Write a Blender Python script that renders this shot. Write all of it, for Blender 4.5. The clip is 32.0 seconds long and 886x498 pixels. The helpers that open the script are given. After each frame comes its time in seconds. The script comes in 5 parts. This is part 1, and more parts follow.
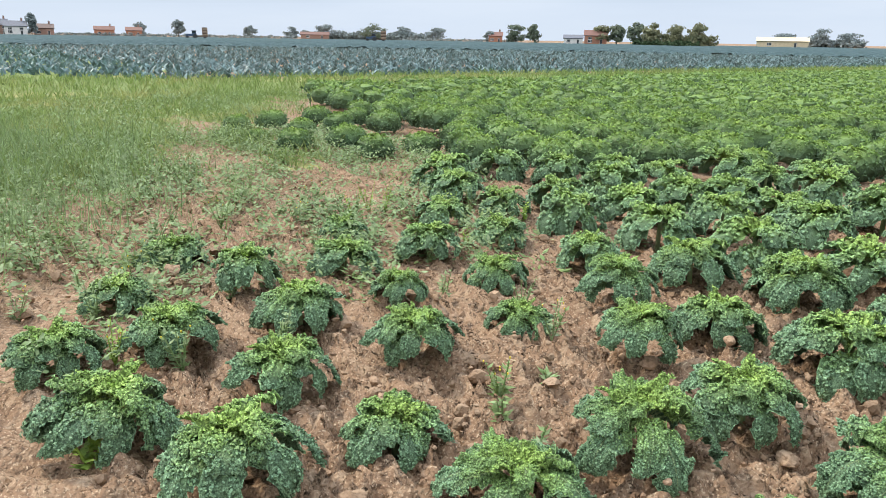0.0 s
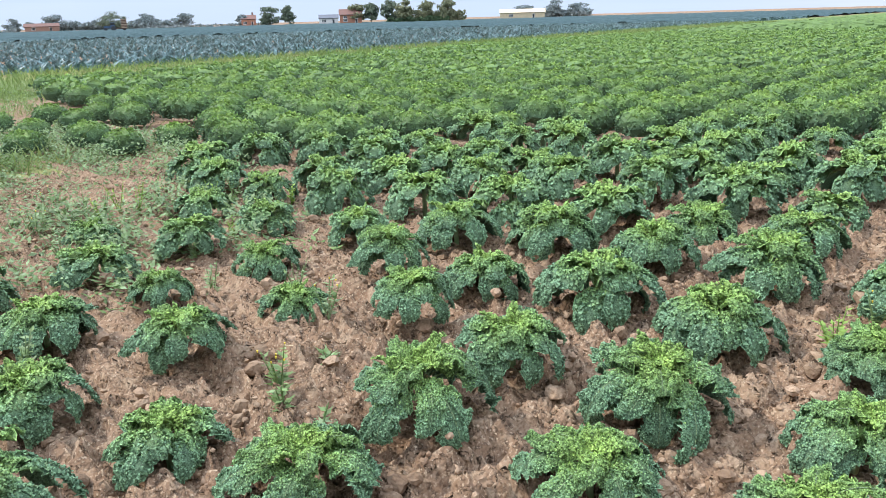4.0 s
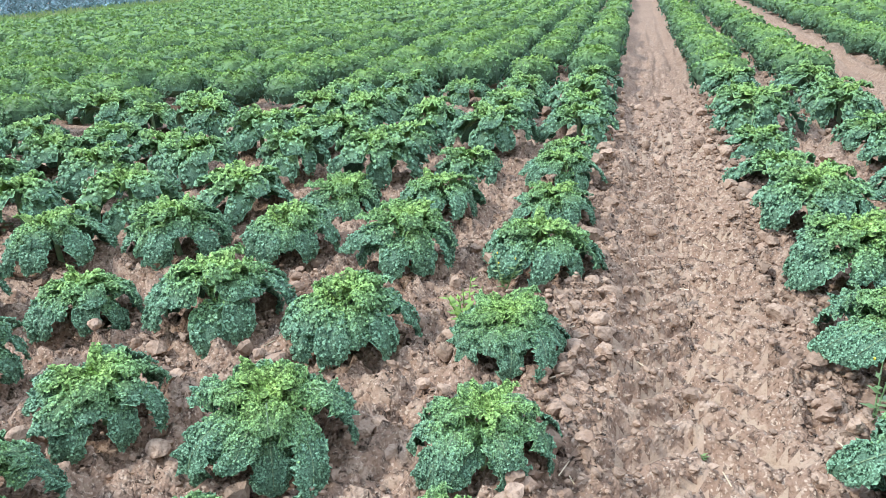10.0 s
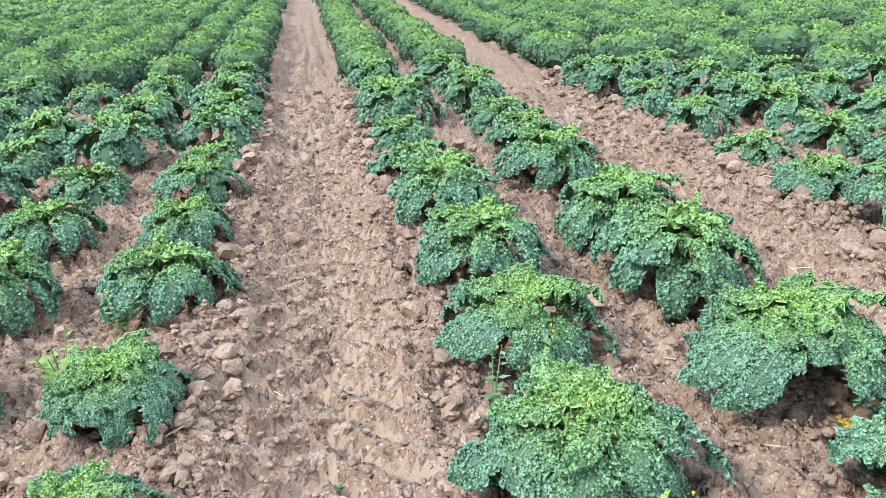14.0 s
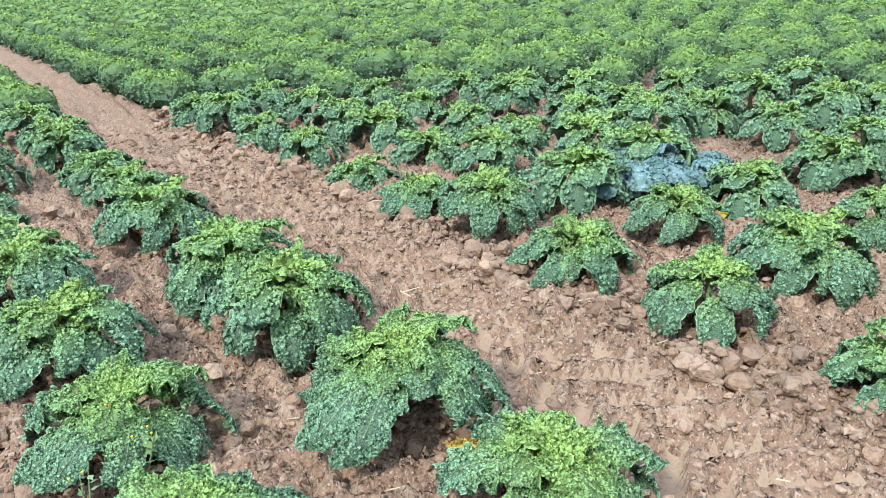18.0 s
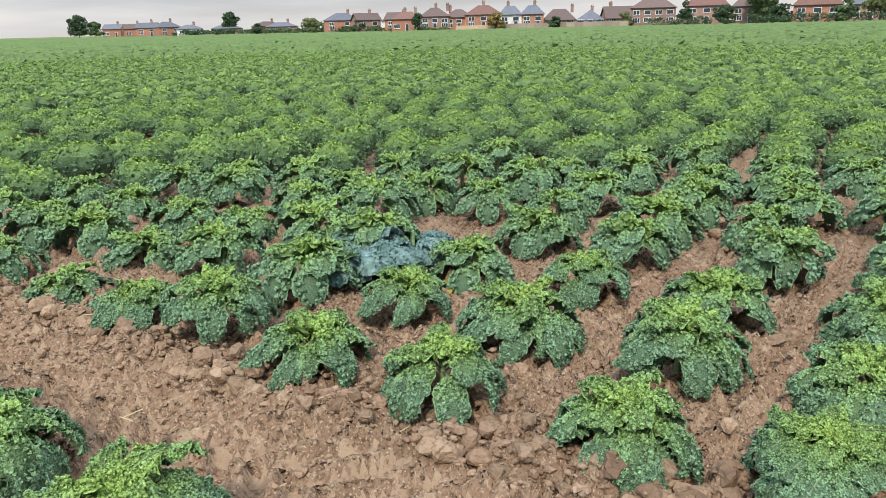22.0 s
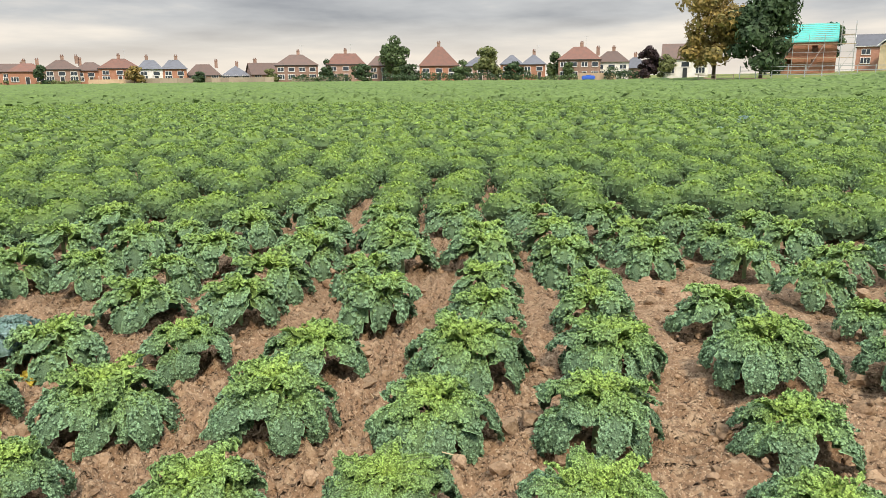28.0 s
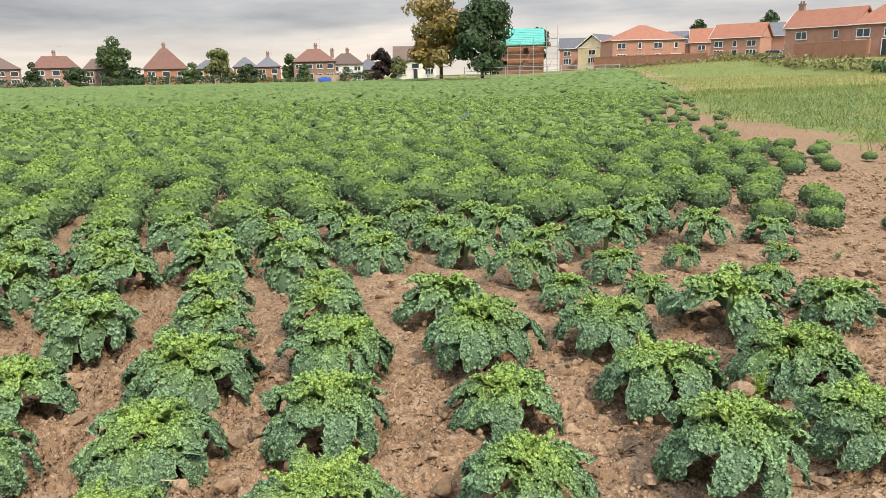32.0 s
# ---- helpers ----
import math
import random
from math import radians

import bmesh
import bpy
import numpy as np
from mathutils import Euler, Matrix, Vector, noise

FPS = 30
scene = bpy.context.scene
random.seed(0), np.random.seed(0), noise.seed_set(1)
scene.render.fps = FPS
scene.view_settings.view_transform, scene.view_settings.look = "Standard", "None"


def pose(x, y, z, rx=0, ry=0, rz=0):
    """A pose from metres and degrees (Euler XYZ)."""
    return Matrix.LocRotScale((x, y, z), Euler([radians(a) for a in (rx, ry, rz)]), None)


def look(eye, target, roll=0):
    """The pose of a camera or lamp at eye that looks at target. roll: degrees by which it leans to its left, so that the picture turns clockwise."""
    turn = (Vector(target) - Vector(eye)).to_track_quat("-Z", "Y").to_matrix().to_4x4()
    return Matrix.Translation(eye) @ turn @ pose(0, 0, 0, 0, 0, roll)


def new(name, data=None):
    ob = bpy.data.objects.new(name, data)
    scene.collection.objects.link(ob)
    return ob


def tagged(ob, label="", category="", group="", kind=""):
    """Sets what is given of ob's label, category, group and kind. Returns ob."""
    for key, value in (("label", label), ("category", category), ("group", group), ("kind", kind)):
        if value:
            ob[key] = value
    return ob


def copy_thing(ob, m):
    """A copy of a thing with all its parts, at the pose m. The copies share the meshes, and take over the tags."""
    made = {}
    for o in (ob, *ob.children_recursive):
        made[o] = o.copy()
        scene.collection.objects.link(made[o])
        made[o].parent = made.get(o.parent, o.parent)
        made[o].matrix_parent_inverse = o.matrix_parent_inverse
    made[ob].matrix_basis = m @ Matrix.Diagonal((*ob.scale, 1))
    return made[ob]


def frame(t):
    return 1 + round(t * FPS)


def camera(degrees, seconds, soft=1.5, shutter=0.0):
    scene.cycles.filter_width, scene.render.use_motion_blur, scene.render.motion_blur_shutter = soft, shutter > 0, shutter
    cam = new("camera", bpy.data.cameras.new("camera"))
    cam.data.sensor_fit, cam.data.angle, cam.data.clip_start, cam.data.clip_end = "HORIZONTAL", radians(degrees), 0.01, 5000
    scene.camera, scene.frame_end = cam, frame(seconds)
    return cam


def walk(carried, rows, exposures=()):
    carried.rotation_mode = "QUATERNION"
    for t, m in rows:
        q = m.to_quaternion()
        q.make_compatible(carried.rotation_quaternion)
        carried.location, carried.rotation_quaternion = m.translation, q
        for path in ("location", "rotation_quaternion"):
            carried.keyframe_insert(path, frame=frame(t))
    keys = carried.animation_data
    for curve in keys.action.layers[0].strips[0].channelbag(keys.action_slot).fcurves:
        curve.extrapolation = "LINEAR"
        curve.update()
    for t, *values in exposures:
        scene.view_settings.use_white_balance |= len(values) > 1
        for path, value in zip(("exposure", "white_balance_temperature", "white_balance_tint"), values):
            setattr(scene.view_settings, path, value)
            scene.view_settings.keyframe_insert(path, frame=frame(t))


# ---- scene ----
cam = camera(61.82, 32.0, 0.8)
PATH = [
    (0, (-0.261, -0.558, 1.519), (-1.844, 0.536, 0.972), 0.94),
    (0.5, (-0.257, -0.545, 1.516), (-1.797, 0.608, 0.967), 0.91),
    (1, (-0.255, -0.530, 1.515), (-1.752, 0.676, 0.964), 0.71),
    (1.5, (-0.254, -0.515, 1.511), (-1.704, 0.747, 0.958), 0.47),
    (2, (-0.251, -0.500, 1.501), (-1.657, 0.809, 0.944), 0.15),
    (2.5, (-0.237, -0.484, 1.498), (-1.592, 0.874, 0.932), -0.25),
    (4.5, (-0.231, -0.440, 1.476), (-1.335, 1.115, 0.873), -1.92),
    (5, (-0.220, -0.406, 1.474), (-1.240, 1.204, 0.868), -2.11),
    (5.5, (-0.205, -0.377, 1.471), (-1.145, 1.279, 0.861), -2.32),
    (6, (-0.190, -0.356, 1.471), (-1.071, 1.331, 0.856), -2.63),
    (6.5, (-0.168, -0.331, 1.468), (-1.005, 1.374, 0.840), -3.08),
    (7, (-0.144, -0.291, 1.464), (-0.929, 1.433, 0.821), -3.43),
    (7.5, (-0.092, -0.206, 1.471), (-0.824, 1.538, 0.820), -3.61),
    (8, (-0.010, -0.117, 1.482), (-0.694, 1.645, 0.829), -3.46),
    (8.5, (0.020, -0.083, 1.485), (-0.627, 1.692, 0.829), -3.24),
    (9, (0.000, 0.000, 1.474), (-0.593, 1.788, 0.801), -2.97),
    (9.5, (-0.051, 0.107, 1.474), (-0.586, 1.902, 0.774), -2.80),
    (10, (-0.084, 0.179, 1.470), (-0.556, 1.983, 0.748), -2.81),
    (10.5, (-0.094, 0.222, 1.459), (-0.465, 2.043, 0.722), -2.73),
    (11, (-0.083, 0.256, 1.453), (-0.356, 2.090, 0.703), -2.75),
    (11.5, (-0.054, 0.273, 1.451), (-0.230, 2.110, 0.680), -2.74),
    (12, (-0.016, 0.299, 1.443), (-0.097, 2.133, 0.648), -2.65),
    (12.5, (0.022, 0.325, 1.447), (0.028, 2.156, 0.641), -2.46),
    (13, (0.064, 0.359, 1.449), (0.160, 2.188, 0.644), -1.97),
    (13.5, (0.129, 0.408, 1.456), (0.337, 2.234, 0.667), -1.65),
    (14, (0.232, 0.463, 1.468), (0.543, 2.281, 0.696), -1.78),
    (14.5, (0.313, 0.495, 1.471), (0.713, 2.302, 0.713), -1.61),
    (16.5, (0.560, 0.447, 1.554), (1.339, 2.122, 0.788), -3.39),
    (17, (0.568, 0.463, 1.555), (1.485, 2.076, 0.806), -2.95),
    (17.5, (0.560, 0.489, 1.555), (1.584, 2.038, 0.812), -2.74),
    (18, (0.554, 0.523, 1.555), (1.665, 2.006, 0.803), -2.33),
    (18.5, (0.563, 0.545, 1.559), (1.749, 1.966, 0.801), -2.04),
    (19, (0.581, 0.538, 1.572), (1.839, 1.901, 0.823), -2.15),
    (19.5, (0.586, 0.525, 1.594), (1.906, 1.845, 0.878), -2.50),
    (20, (0.599, 0.524, 1.602), (1.979, 1.801, 0.920), -2.79),
    (20.5, (0.622, 0.526, 1.604), (2.051, 1.764, 0.954), -2.99),
    (21, (0.635, 0.530, 1.600), (2.117, 1.720, 0.979), -2.74),
    (21.5, (0.646, 0.534, 1.604), (2.196, 1.647, 1.003), -2.28),
    (22, (0.654, 0.530, 1.606), (2.276, 1.549, 1.032), -1.43),
    (22.5, (0.679, 0.498, 1.620), (2.352, 1.454, 1.083), -0.98),
    (23, (0.694, 0.451, 1.628), (2.405, 1.362, 1.133), -0.94),
    (23.5, (0.711, 0.403, 1.633), (2.451, 1.265, 1.153), -0.83),
    (24, (0.732, 0.370, 1.639), (2.492, 1.193, 1.163), -0.77),
    (24.5, (0.741, 0.334, 1.638), (2.532, 1.086, 1.162), -0.67),
    (25, (0.747, 0.294, 1.639), (2.572, 0.960, 1.165), -0.63),
    (25.5, (0.755, 0.264, 1.643), (2.607, 0.852, 1.172), -0.63),
    (27.5, (0.795, 0.168, 1.647), (2.724, 0.438, 1.192), -0.45),
    (28, (0.801, 0.141, 1.649), (2.739, 0.343, 1.196), -0.60),
    (28.5, (0.803, 0.112, 1.650), (2.746, 0.245, 1.195), -0.91),
    (29, (0.804, 0.079, 1.646), (2.750, 0.137, 1.191), -1.09),
    (29.5, (0.801, 0.055, 1.642), (2.749, 0.024, 1.188), -0.98),
    (30, (0.801, 0.036, 1.649), (2.746, -0.076, 1.197), -0.89),
    (30.5, (0.800, 0.011, 1.647), (2.741, -0.171, 1.198), -1.01),
    (31, (0.800, -0.022, 1.647), (2.731, -0.280, 1.196), -1.25),
    (31.5, (0.788, -0.035, 1.649), (2.702, -0.393, 1.194), -1.26),
    (32, (0.793, -0.035, 1.644), (2.686, -0.491, 1.186), -1.24),
]
EXPOSURES = [(0, 0.25, 7200, 10), (2, 0.18, 7000, 10), (5, 0.36, 6300, 10), (13, 0.45, 5750, 10), (18, 0.36, 6050, 10), (23, -0.18, 7150, 10), (27, 0.0, 8000, 10), (32, 0.02, 8000, 12)]
walk(cam, [(t, look(eye, target, roll)) for t, eye, target, roll in PATH], EXPOSURES)


# ---- light: an overcast sky with a bright low band, and a veiled sun ----
SUN_HEIGHT, SUN_TURN = radians(46), radians(250)


def build_world():
    w = bpy.data.worlds.new("overcast_sky")
    scene.world = w
    w.use_nodes = True
    nt = w.node_tree
    nt.nodes.clear()
    N, L = nt.nodes.new, nt.links.new
    out, bg = N("ShaderNodeOutputWorld"), N("ShaderNodeBackground")
    sky = N("ShaderNodeTexSky")
    sky.sky_type, sky.sun_disc = "NISHITA", False
    sky.sun_elevation, sky.sun_rotation = SUN_HEIGHT, SUN_TURN
    coord, sep = N("ShaderNodeTexCoord"), N("ShaderNodeSeparateXYZ")
    L(coord.outputs["Generated"], sep.inputs[0])
    # cloud plane: the direction divided by its height, so that cloud bands crowd towards the horizon
    up = N("ShaderNodeMath"); up.operation = "ADD"; up.inputs[1].default_value = 0.10
    L(sep.outputs["Z"], up.inputs[0])
    mx = N("ShaderNodeMath"); mx.operation = "MAXIMUM"; mx.inputs[1].default_value = 0.03
    L(up.outputs[0], mx.inputs[0])
    div = N("ShaderNodeVectorMath"); div.operation = "DIVIDE"
    comb = N("ShaderNodeCombineXYZ")
    for k in range(3):
        L(mx.outputs[0], comb.inputs[k])
    L(coord.outputs["Generated"], div.inputs[0]); L(comb.outputs[0], div.inputs[1])
    n1 = N("ShaderNodeTexNoise"); n1.inputs["Scale"].default_value = 0.42; n1.inputs["Detail"].default_value = 7; n1.inputs["Roughness"].default_value = 0.52
    L(div.outputs[0], n1.inputs["Vector"])
    ramp = N("ShaderNodeValToRGB")
    ramp.color_ramp.elements[0].position, ramp.color_ramp.elements[0].color = 0.36, (0.30, 0.35, 0.46, 1)
    ramp.color_ramp.elements[1].position, ramp.color_ramp.elements[1].color = 0.66, (0.92, 0.94, 1.0, 1)
    e = ramp.color_ramp.elements.new(0.5); e.color = (0.53, 0.60, 0.73, 1)
    L(n1.outputs["Fac"], ramp.inputs[0])
    # thin cloud glows along the horizon
    low = N("ShaderNodeMapRange"); low.inputs["From Min"].default_value = 0.012; low.inputs["From Max"].default_value = 0.075
    low.inputs["To Min"].default_value = 0.75; low.inputs["To Max"].default_value = 0.0
    L(sep.outputs["Z"], low.inputs["Value"])
    band = N("ShaderNodeMix"); band.data_type = "RGBA"; band.inputs["B"].default_value = (0.93, 0.92, 0.93, 1)
    L(low.outputs[0], band.inputs["Factor"]); L(ramp.outputs[0], band.inputs["A"])
    # blue sky behind the cloud
    mix = N("ShaderNodeMix"); mix.data_type = "RGBA"; mix.inputs["Factor"].default_value = 0.9
    dim = N("ShaderNodeVectorMath"); dim.operation = "SCALE"; dim.inputs["Scale"].default_value = 0.10
    L(sky.outputs[0], dim.inputs[0])
    L(dim.outputs[0], mix.inputs["A"]); L(band.outputs["Result"], mix.inputs["B"])
    # thinner, bluer cloud towards the west
    west = N("ShaderNodeMapRange"); west.inputs["From Min"].default_value = 0.25; west.inputs["From Max"].default_value = -0.35
    west.inputs["To Min"].default_value = 0.0; west.inputs["To Max"].default_value = 0.85
    L(sep.outputs["X"], west.inputs["Value"])
    blue = N("ShaderNodeMix"); blue.data_type = "RGBA"; blue.inputs["B"].default_value = (0.52, 0.66, 0.88, 1)
    L(west.outputs[0], blue.inputs["Factor"]); L(mix.outputs["Result"], blue.inputs["A"])
    # an overcast sky is about three times brighter overhead than at the horizon
    zen = N("ShaderNodeMapRange"); zen.inputs["From Min"].default_value = 0.12; zen.inputs["From Max"].default_value = 0.8
    zen.inputs["To Min"].default_value = 1.0; zen.inputs["To Max"].default_value = 3.2
    L(sep.outputs["Z"], zen.inputs["Value"])
    L(blue.outputs["Result"], bg.inputs["Color"]); L(zen.outputs[0], bg.inputs["Strength"])
    L(bg.outputs[0], out.inputs["Surface"])


build_world()
sun = new("sun", bpy.data.lights.new("sun", "SUN"))
sun.data.energy, sun.data.angle, sun.data.color = 3.4, radians(7), (1.0, 0.95, 0.88)
sun.matrix_world = look((0, 0, 60), (-60 * math.cos(SUN_HEIGHT) * math.sin(SUN_TURN), -60 * math.cos(SUN_HEIGHT) * math.cos(SUN_TURN), 60 - 60 * math.sin(SUN_HEIGHT)))


# ---- materials ----
def material(name, colour, rough=0.7, vary=(), bump=(), metal=0.0, spec=0.5, transmit=0.0, island=0.0, per_object=0.0, pigment_shade=()):
    """A node material. vary: rows of (scale, detail, colour, low, high), noise that lays that colour over the base;
    bump: rows of (kind, scale, strength, distance); island and per_object: how much the value of each piece differs;
    pigment_shade: the leaf's own colour with its painted shade, stored on its mesh, with a mottle of that (scale,
    amount)."""
    m = bpy.data.materials.new(name)
    m.use_nodes = True
    nt = m.node_tree
    N, L = nt.nodes.new, nt.links.new
    b = nt.nodes["Principled BSDF"]
    b.inputs["Roughness"].default_value, b.inputs["Metallic"].default_value = rough, metal
    b.inputs["Specular IOR Level"].default_value = spec
    coord = N("ShaderNodeNewGeometry")
    base = N("ShaderNodeRGB")
    base.outputs[0].default_value = (*colour, 1)
    last = base.outputs[0]
    for scale, detail, over, lo, hi in vary:
        n = N("ShaderNodeTexNoise")
        n.inputs["Scale"].default_value, n.inputs["Detail"].default_value = scale, detail
        L(coord.outputs["Position"], n.inputs["Vector"])
        r = N("ShaderNodeMapRange")
        r.inputs["From Min"].default_value, r.inputs["From Max"].default_value = lo, hi
        L(n.outputs["Fac"], r.inputs["Value"])
        x = N("ShaderNodeMix"); x.data_type = "RGBA"
        x.inputs["B"].default_value = (*over, 1)
        L(r.outputs[0], x.inputs["Factor"]); L(last, x.inputs["A"])
        last = x.outputs["Result"]
    if pigment_shade:
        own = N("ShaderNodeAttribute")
        own.attribute_name = "pigment_shade"
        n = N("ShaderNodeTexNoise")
        n.inputs["Scale"].default_value, n.inputs["Detail"].default_value = pigment_shade[0], 3
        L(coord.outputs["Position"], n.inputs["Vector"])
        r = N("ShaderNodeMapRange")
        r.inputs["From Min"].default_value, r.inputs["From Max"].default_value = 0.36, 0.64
        r.inputs["To Min"].default_value, r.inputs["To Max"].default_value = 1 - pigment_shade[1], 1 + pigment_shade[1]
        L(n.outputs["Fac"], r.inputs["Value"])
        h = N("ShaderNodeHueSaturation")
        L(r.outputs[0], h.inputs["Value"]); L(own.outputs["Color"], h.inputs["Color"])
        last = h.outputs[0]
    for amount, node, socket in ((island, "ShaderNodeNewGeometry", "Random Per Island"), (per_object, "ShaderNodeObjectInfo", "Random")):
        if amount:
            info = N(node)
            r = N("ShaderNodeMapRange")
            r.inputs["To Min"].default_value, r.inputs["To Max"].default_value = 1 - amount, 1 + amount
            L(info.outputs[socket], r.inputs["Value"])
            h = N("ShaderNodeHueSaturation")
            L(r.outputs[0], h.inputs["Value"]); L(last, h.inputs["Color"])
            last = h.outputs[0]
    L(last, b.inputs["Base Color"])
    normal = None
    for kind, scale, strength, distance in bump:
        n = N("ShaderNodeTexVoronoi" if kind != "noise" else "ShaderNodeTexNoise")
        n.inputs["Scale"].default_value = scale
        if kind == "noise":
            n.inputs["Detail"].default_value = 6
        L(coord.outputs["Position"], n.inputs["Vector"])
        k = N("ShaderNodeBump")
        k.inputs["Strength"].default_value, k.inputs["Distance"].default_value = strength, distance
        k.invert = kind == "crumb"
        L(n.outputs["Distance" if kind != "noise" else "Fac"], k.inputs["Height"])
        if normal:
            L(normal, k.inputs["Normal"])
        normal = k.outputs[0]
    if normal:
        L(normal, b.inputs["Normal"])
    if transmit:
        t = N("ShaderNodeBsdfTranslucent")
        L(last, t.inputs["Color"])
        mixer = N("ShaderNodeMixShader")
        mixer.inputs[0].default_value = transmit
        L(b.outputs[0], mixer.inputs[1]); L(t.outputs[0], mixer.inputs[2])
        L(mixer.outputs[0], nt.nodes["Material Output"].inputs["Surface"])
    return m


SOIL = material("dry_clay_soil", (0.255, 0.163, 0.103), 0.95, vary=((0.7, 4, (0.205, 0.128, 0.08), 0.45, 0.7), (14, 6, (0.335, 0.235, 0.154), 0.5, 0.64), (40, 6, (0.115, 0.074, 0.048), 0.52, 0.62), (80, 4, (0.41, 0.30, 0.202), 0.55, 0.66)),
                bump=(("crumb", 26, 0.8, 0.016), ("crumb", 70, 0.8, 0.008), ("noise", 110, 0.7, 0.008)), spec=0.1)
SOIL_PRESSED = material("pressed_clay_soil", (0.33, 0.237, 0.153), 0.92, vary=((9, 5, (0.30, 0.205, 0.135), 0.48, 0.64), (70, 5, (0.27, 0.185, 0.12), 0.56, 0.68)), bump=(("noise", 40, 0.8, 0.012), ("noise", 110, 0.7, 0.007)), spec=0.1)
CLOD = material("clay_clod", (0.315, 0.22, 0.145), 0.95, vary=((5, 4, (0.235, 0.153, 0.098), 0.45, 0.65), (60, 5, (0.21, 0.137, 0.088), 0.5, 0.68)),
                bump=(("noise", 60, 1.0, 0.012),), spec=0.1, island=0.25)
CURL = (("crumb", 130, 0.6, 0.006),)
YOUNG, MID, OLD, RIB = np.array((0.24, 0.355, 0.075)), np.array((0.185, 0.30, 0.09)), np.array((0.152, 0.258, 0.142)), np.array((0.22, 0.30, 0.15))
KALE = material("curly_kale_leaf", (0.15, 0.28, 0.09), 0.55, bump=CURL, spec=0.16, transmit=0.09, per_object=0.10, pigment_shade=(170, 0.42))
KALE_ROW = material("curly_kale_leaf_farther", (0.15, 0.28, 0.09), 0.6, spec=0.14, transmit=0.09, island=0.16, pigment_shade=(60, 0.3))
KALE_BLUE = material("waxy_blue_leaf", (0.15, 0.25, 0.225), 0.5, vary=((60, 4, (0.25, 0.37, 0.36), 0.5, 0.62), (12, 3, (0.10, 0.19, 0.155), 0.45, 0.62)), spec=0.4, transmit=0.12, per_object=0.1)
KALE_STEM = material("kale_stem", (0.20, 0.30, 0.13), 0.5, vary=((30, 3, (0.28, 0.34, 0.18), 0.45, 0.7),))
KALE_CANOPY = material("far_kale_canopy", (0.095, 0.145, 0.052), 0.9, vary=((0.25, 4, (0.08, 0.12, 0.048), 0.45, 0.62), (3, 4, (0.12, 0.18, 0.06), 0.5, 0.7)), spec=0.05, island=0.3)
LEEK_FAR = material("far_blue_green_crop", (0.04, 0.066, 0.07), 0.9, vary=((0.4, 4, (0.03, 0.052, 0.052), 0.45, 0.62), (3, 4, (0.07, 0.105, 0.115), 0.52, 0.7)), spec=0.05, island=0.3)
STUBBLE = material("mown_dry_grass", (0.36, 0.32, 0.13), 0.8, vary=((0.3, 3, (0.24, 0.28, 0.09), 0.5, 0.66),), transmit=0.2, island=0.3, spec=0.15)
GRASS = material("meadow_grass", (0.18, 0.25, 0.075), 0.7, vary=((0.35, 3, (0.31, 0.31, 0.12), 0.5, 0.68), (3, 3, (0.145, 0.215, 0.075), 0.5, 0.7)), transmit=0.3, island=0.3, spec=0.2)
GRASS_GROUND = material("grass_ground", (0.165, 0.21, 0.075), 0.95, vary=((0.12, 3, (0.33, 0.29, 0.12), 0.52, 0.64), (0.9, 4, (0.14, 0.18, 0.065), 0.45, 0.65), (7, 5, (0.10, 0.13, 0.045), 0.5, 0.7)), bump=(("noise", 18, 0.8, 0.05),), spec=0.1)
WEED = material("weed_green", (0.165, 0.245, 0.095), 0.6, vary=((20, 3, (0.26, 0.34, 0.18), 0.45, 0.65), (1.2, 3, (0.15, 0.22, 0.07), 0.5, 0.65)), transmit=0.25, island=0.3, spec=0.25)
LEEK = material("blue_green_crop", (0.08, 0.145, 0.145), 0.5, vary=((1.5, 3, (0.055, 0.11, 0.10), 0.45, 0.65), (18, 3, (0.17, 0.26, 0.27), 0.5, 0.66)), transmit=0.1, island=0.5, spec=0.35)


# ---- mesh helpers ----
def put_mesh(name, verts, faces, mat, parent=None, smooth=True):
    me = bpy.data.meshes.new(name)
    me.from_pydata(verts if isinstance(verts, list) else np.asarray(verts).tolist(), [], faces if isinstance(faces, list) else np.asarray(faces).tolist())
    for m in mat if isinstance(mat, (list, tuple)) else (mat,):
        me.materials.append(m)
    if smooth:
        me.shade_smooth()
    ob = new(name, me)
    ob.parent = parent
    return ob


def part(name, bm, mat, parent, label=""):
    me = bpy.data.meshes.new(name)
    bm.to_mesh(me)
    bm.free()
    me.materials.append(mat)
    ob = new(name, me)
    ob.parent = parent
    return tagged(ob, label)


def grid_faces(nu, nv):
    i, j = np.meshgrid(np.arange(nu - 1), np.arange(nv - 1), indexing="ij")
    a = i * nv + j
    return np.stack([a, a + nv, a + nv + 1, a + 1], -1).reshape(-1, 4)


def waves(rng, n, lo, hi):
    """n plane waves of a wavelength between lo and hi: wave vectors and phases."""
    k = 2 * np.pi / np.exp(rng.uniform(np.log(lo), np.log(hi), n))
    a = rng.uniform(0, 2 * np.pi, n)
    return np.stack([k * np.cos(a), k * np.sin(a)], -1), rng.uniform(0, 2 * np.pi, n)


def wavy(xy, w):
    return np.sin(xy @ w[0].T + w[1]).sum(-1) / np.sqrt(len(w[1]) / 2)


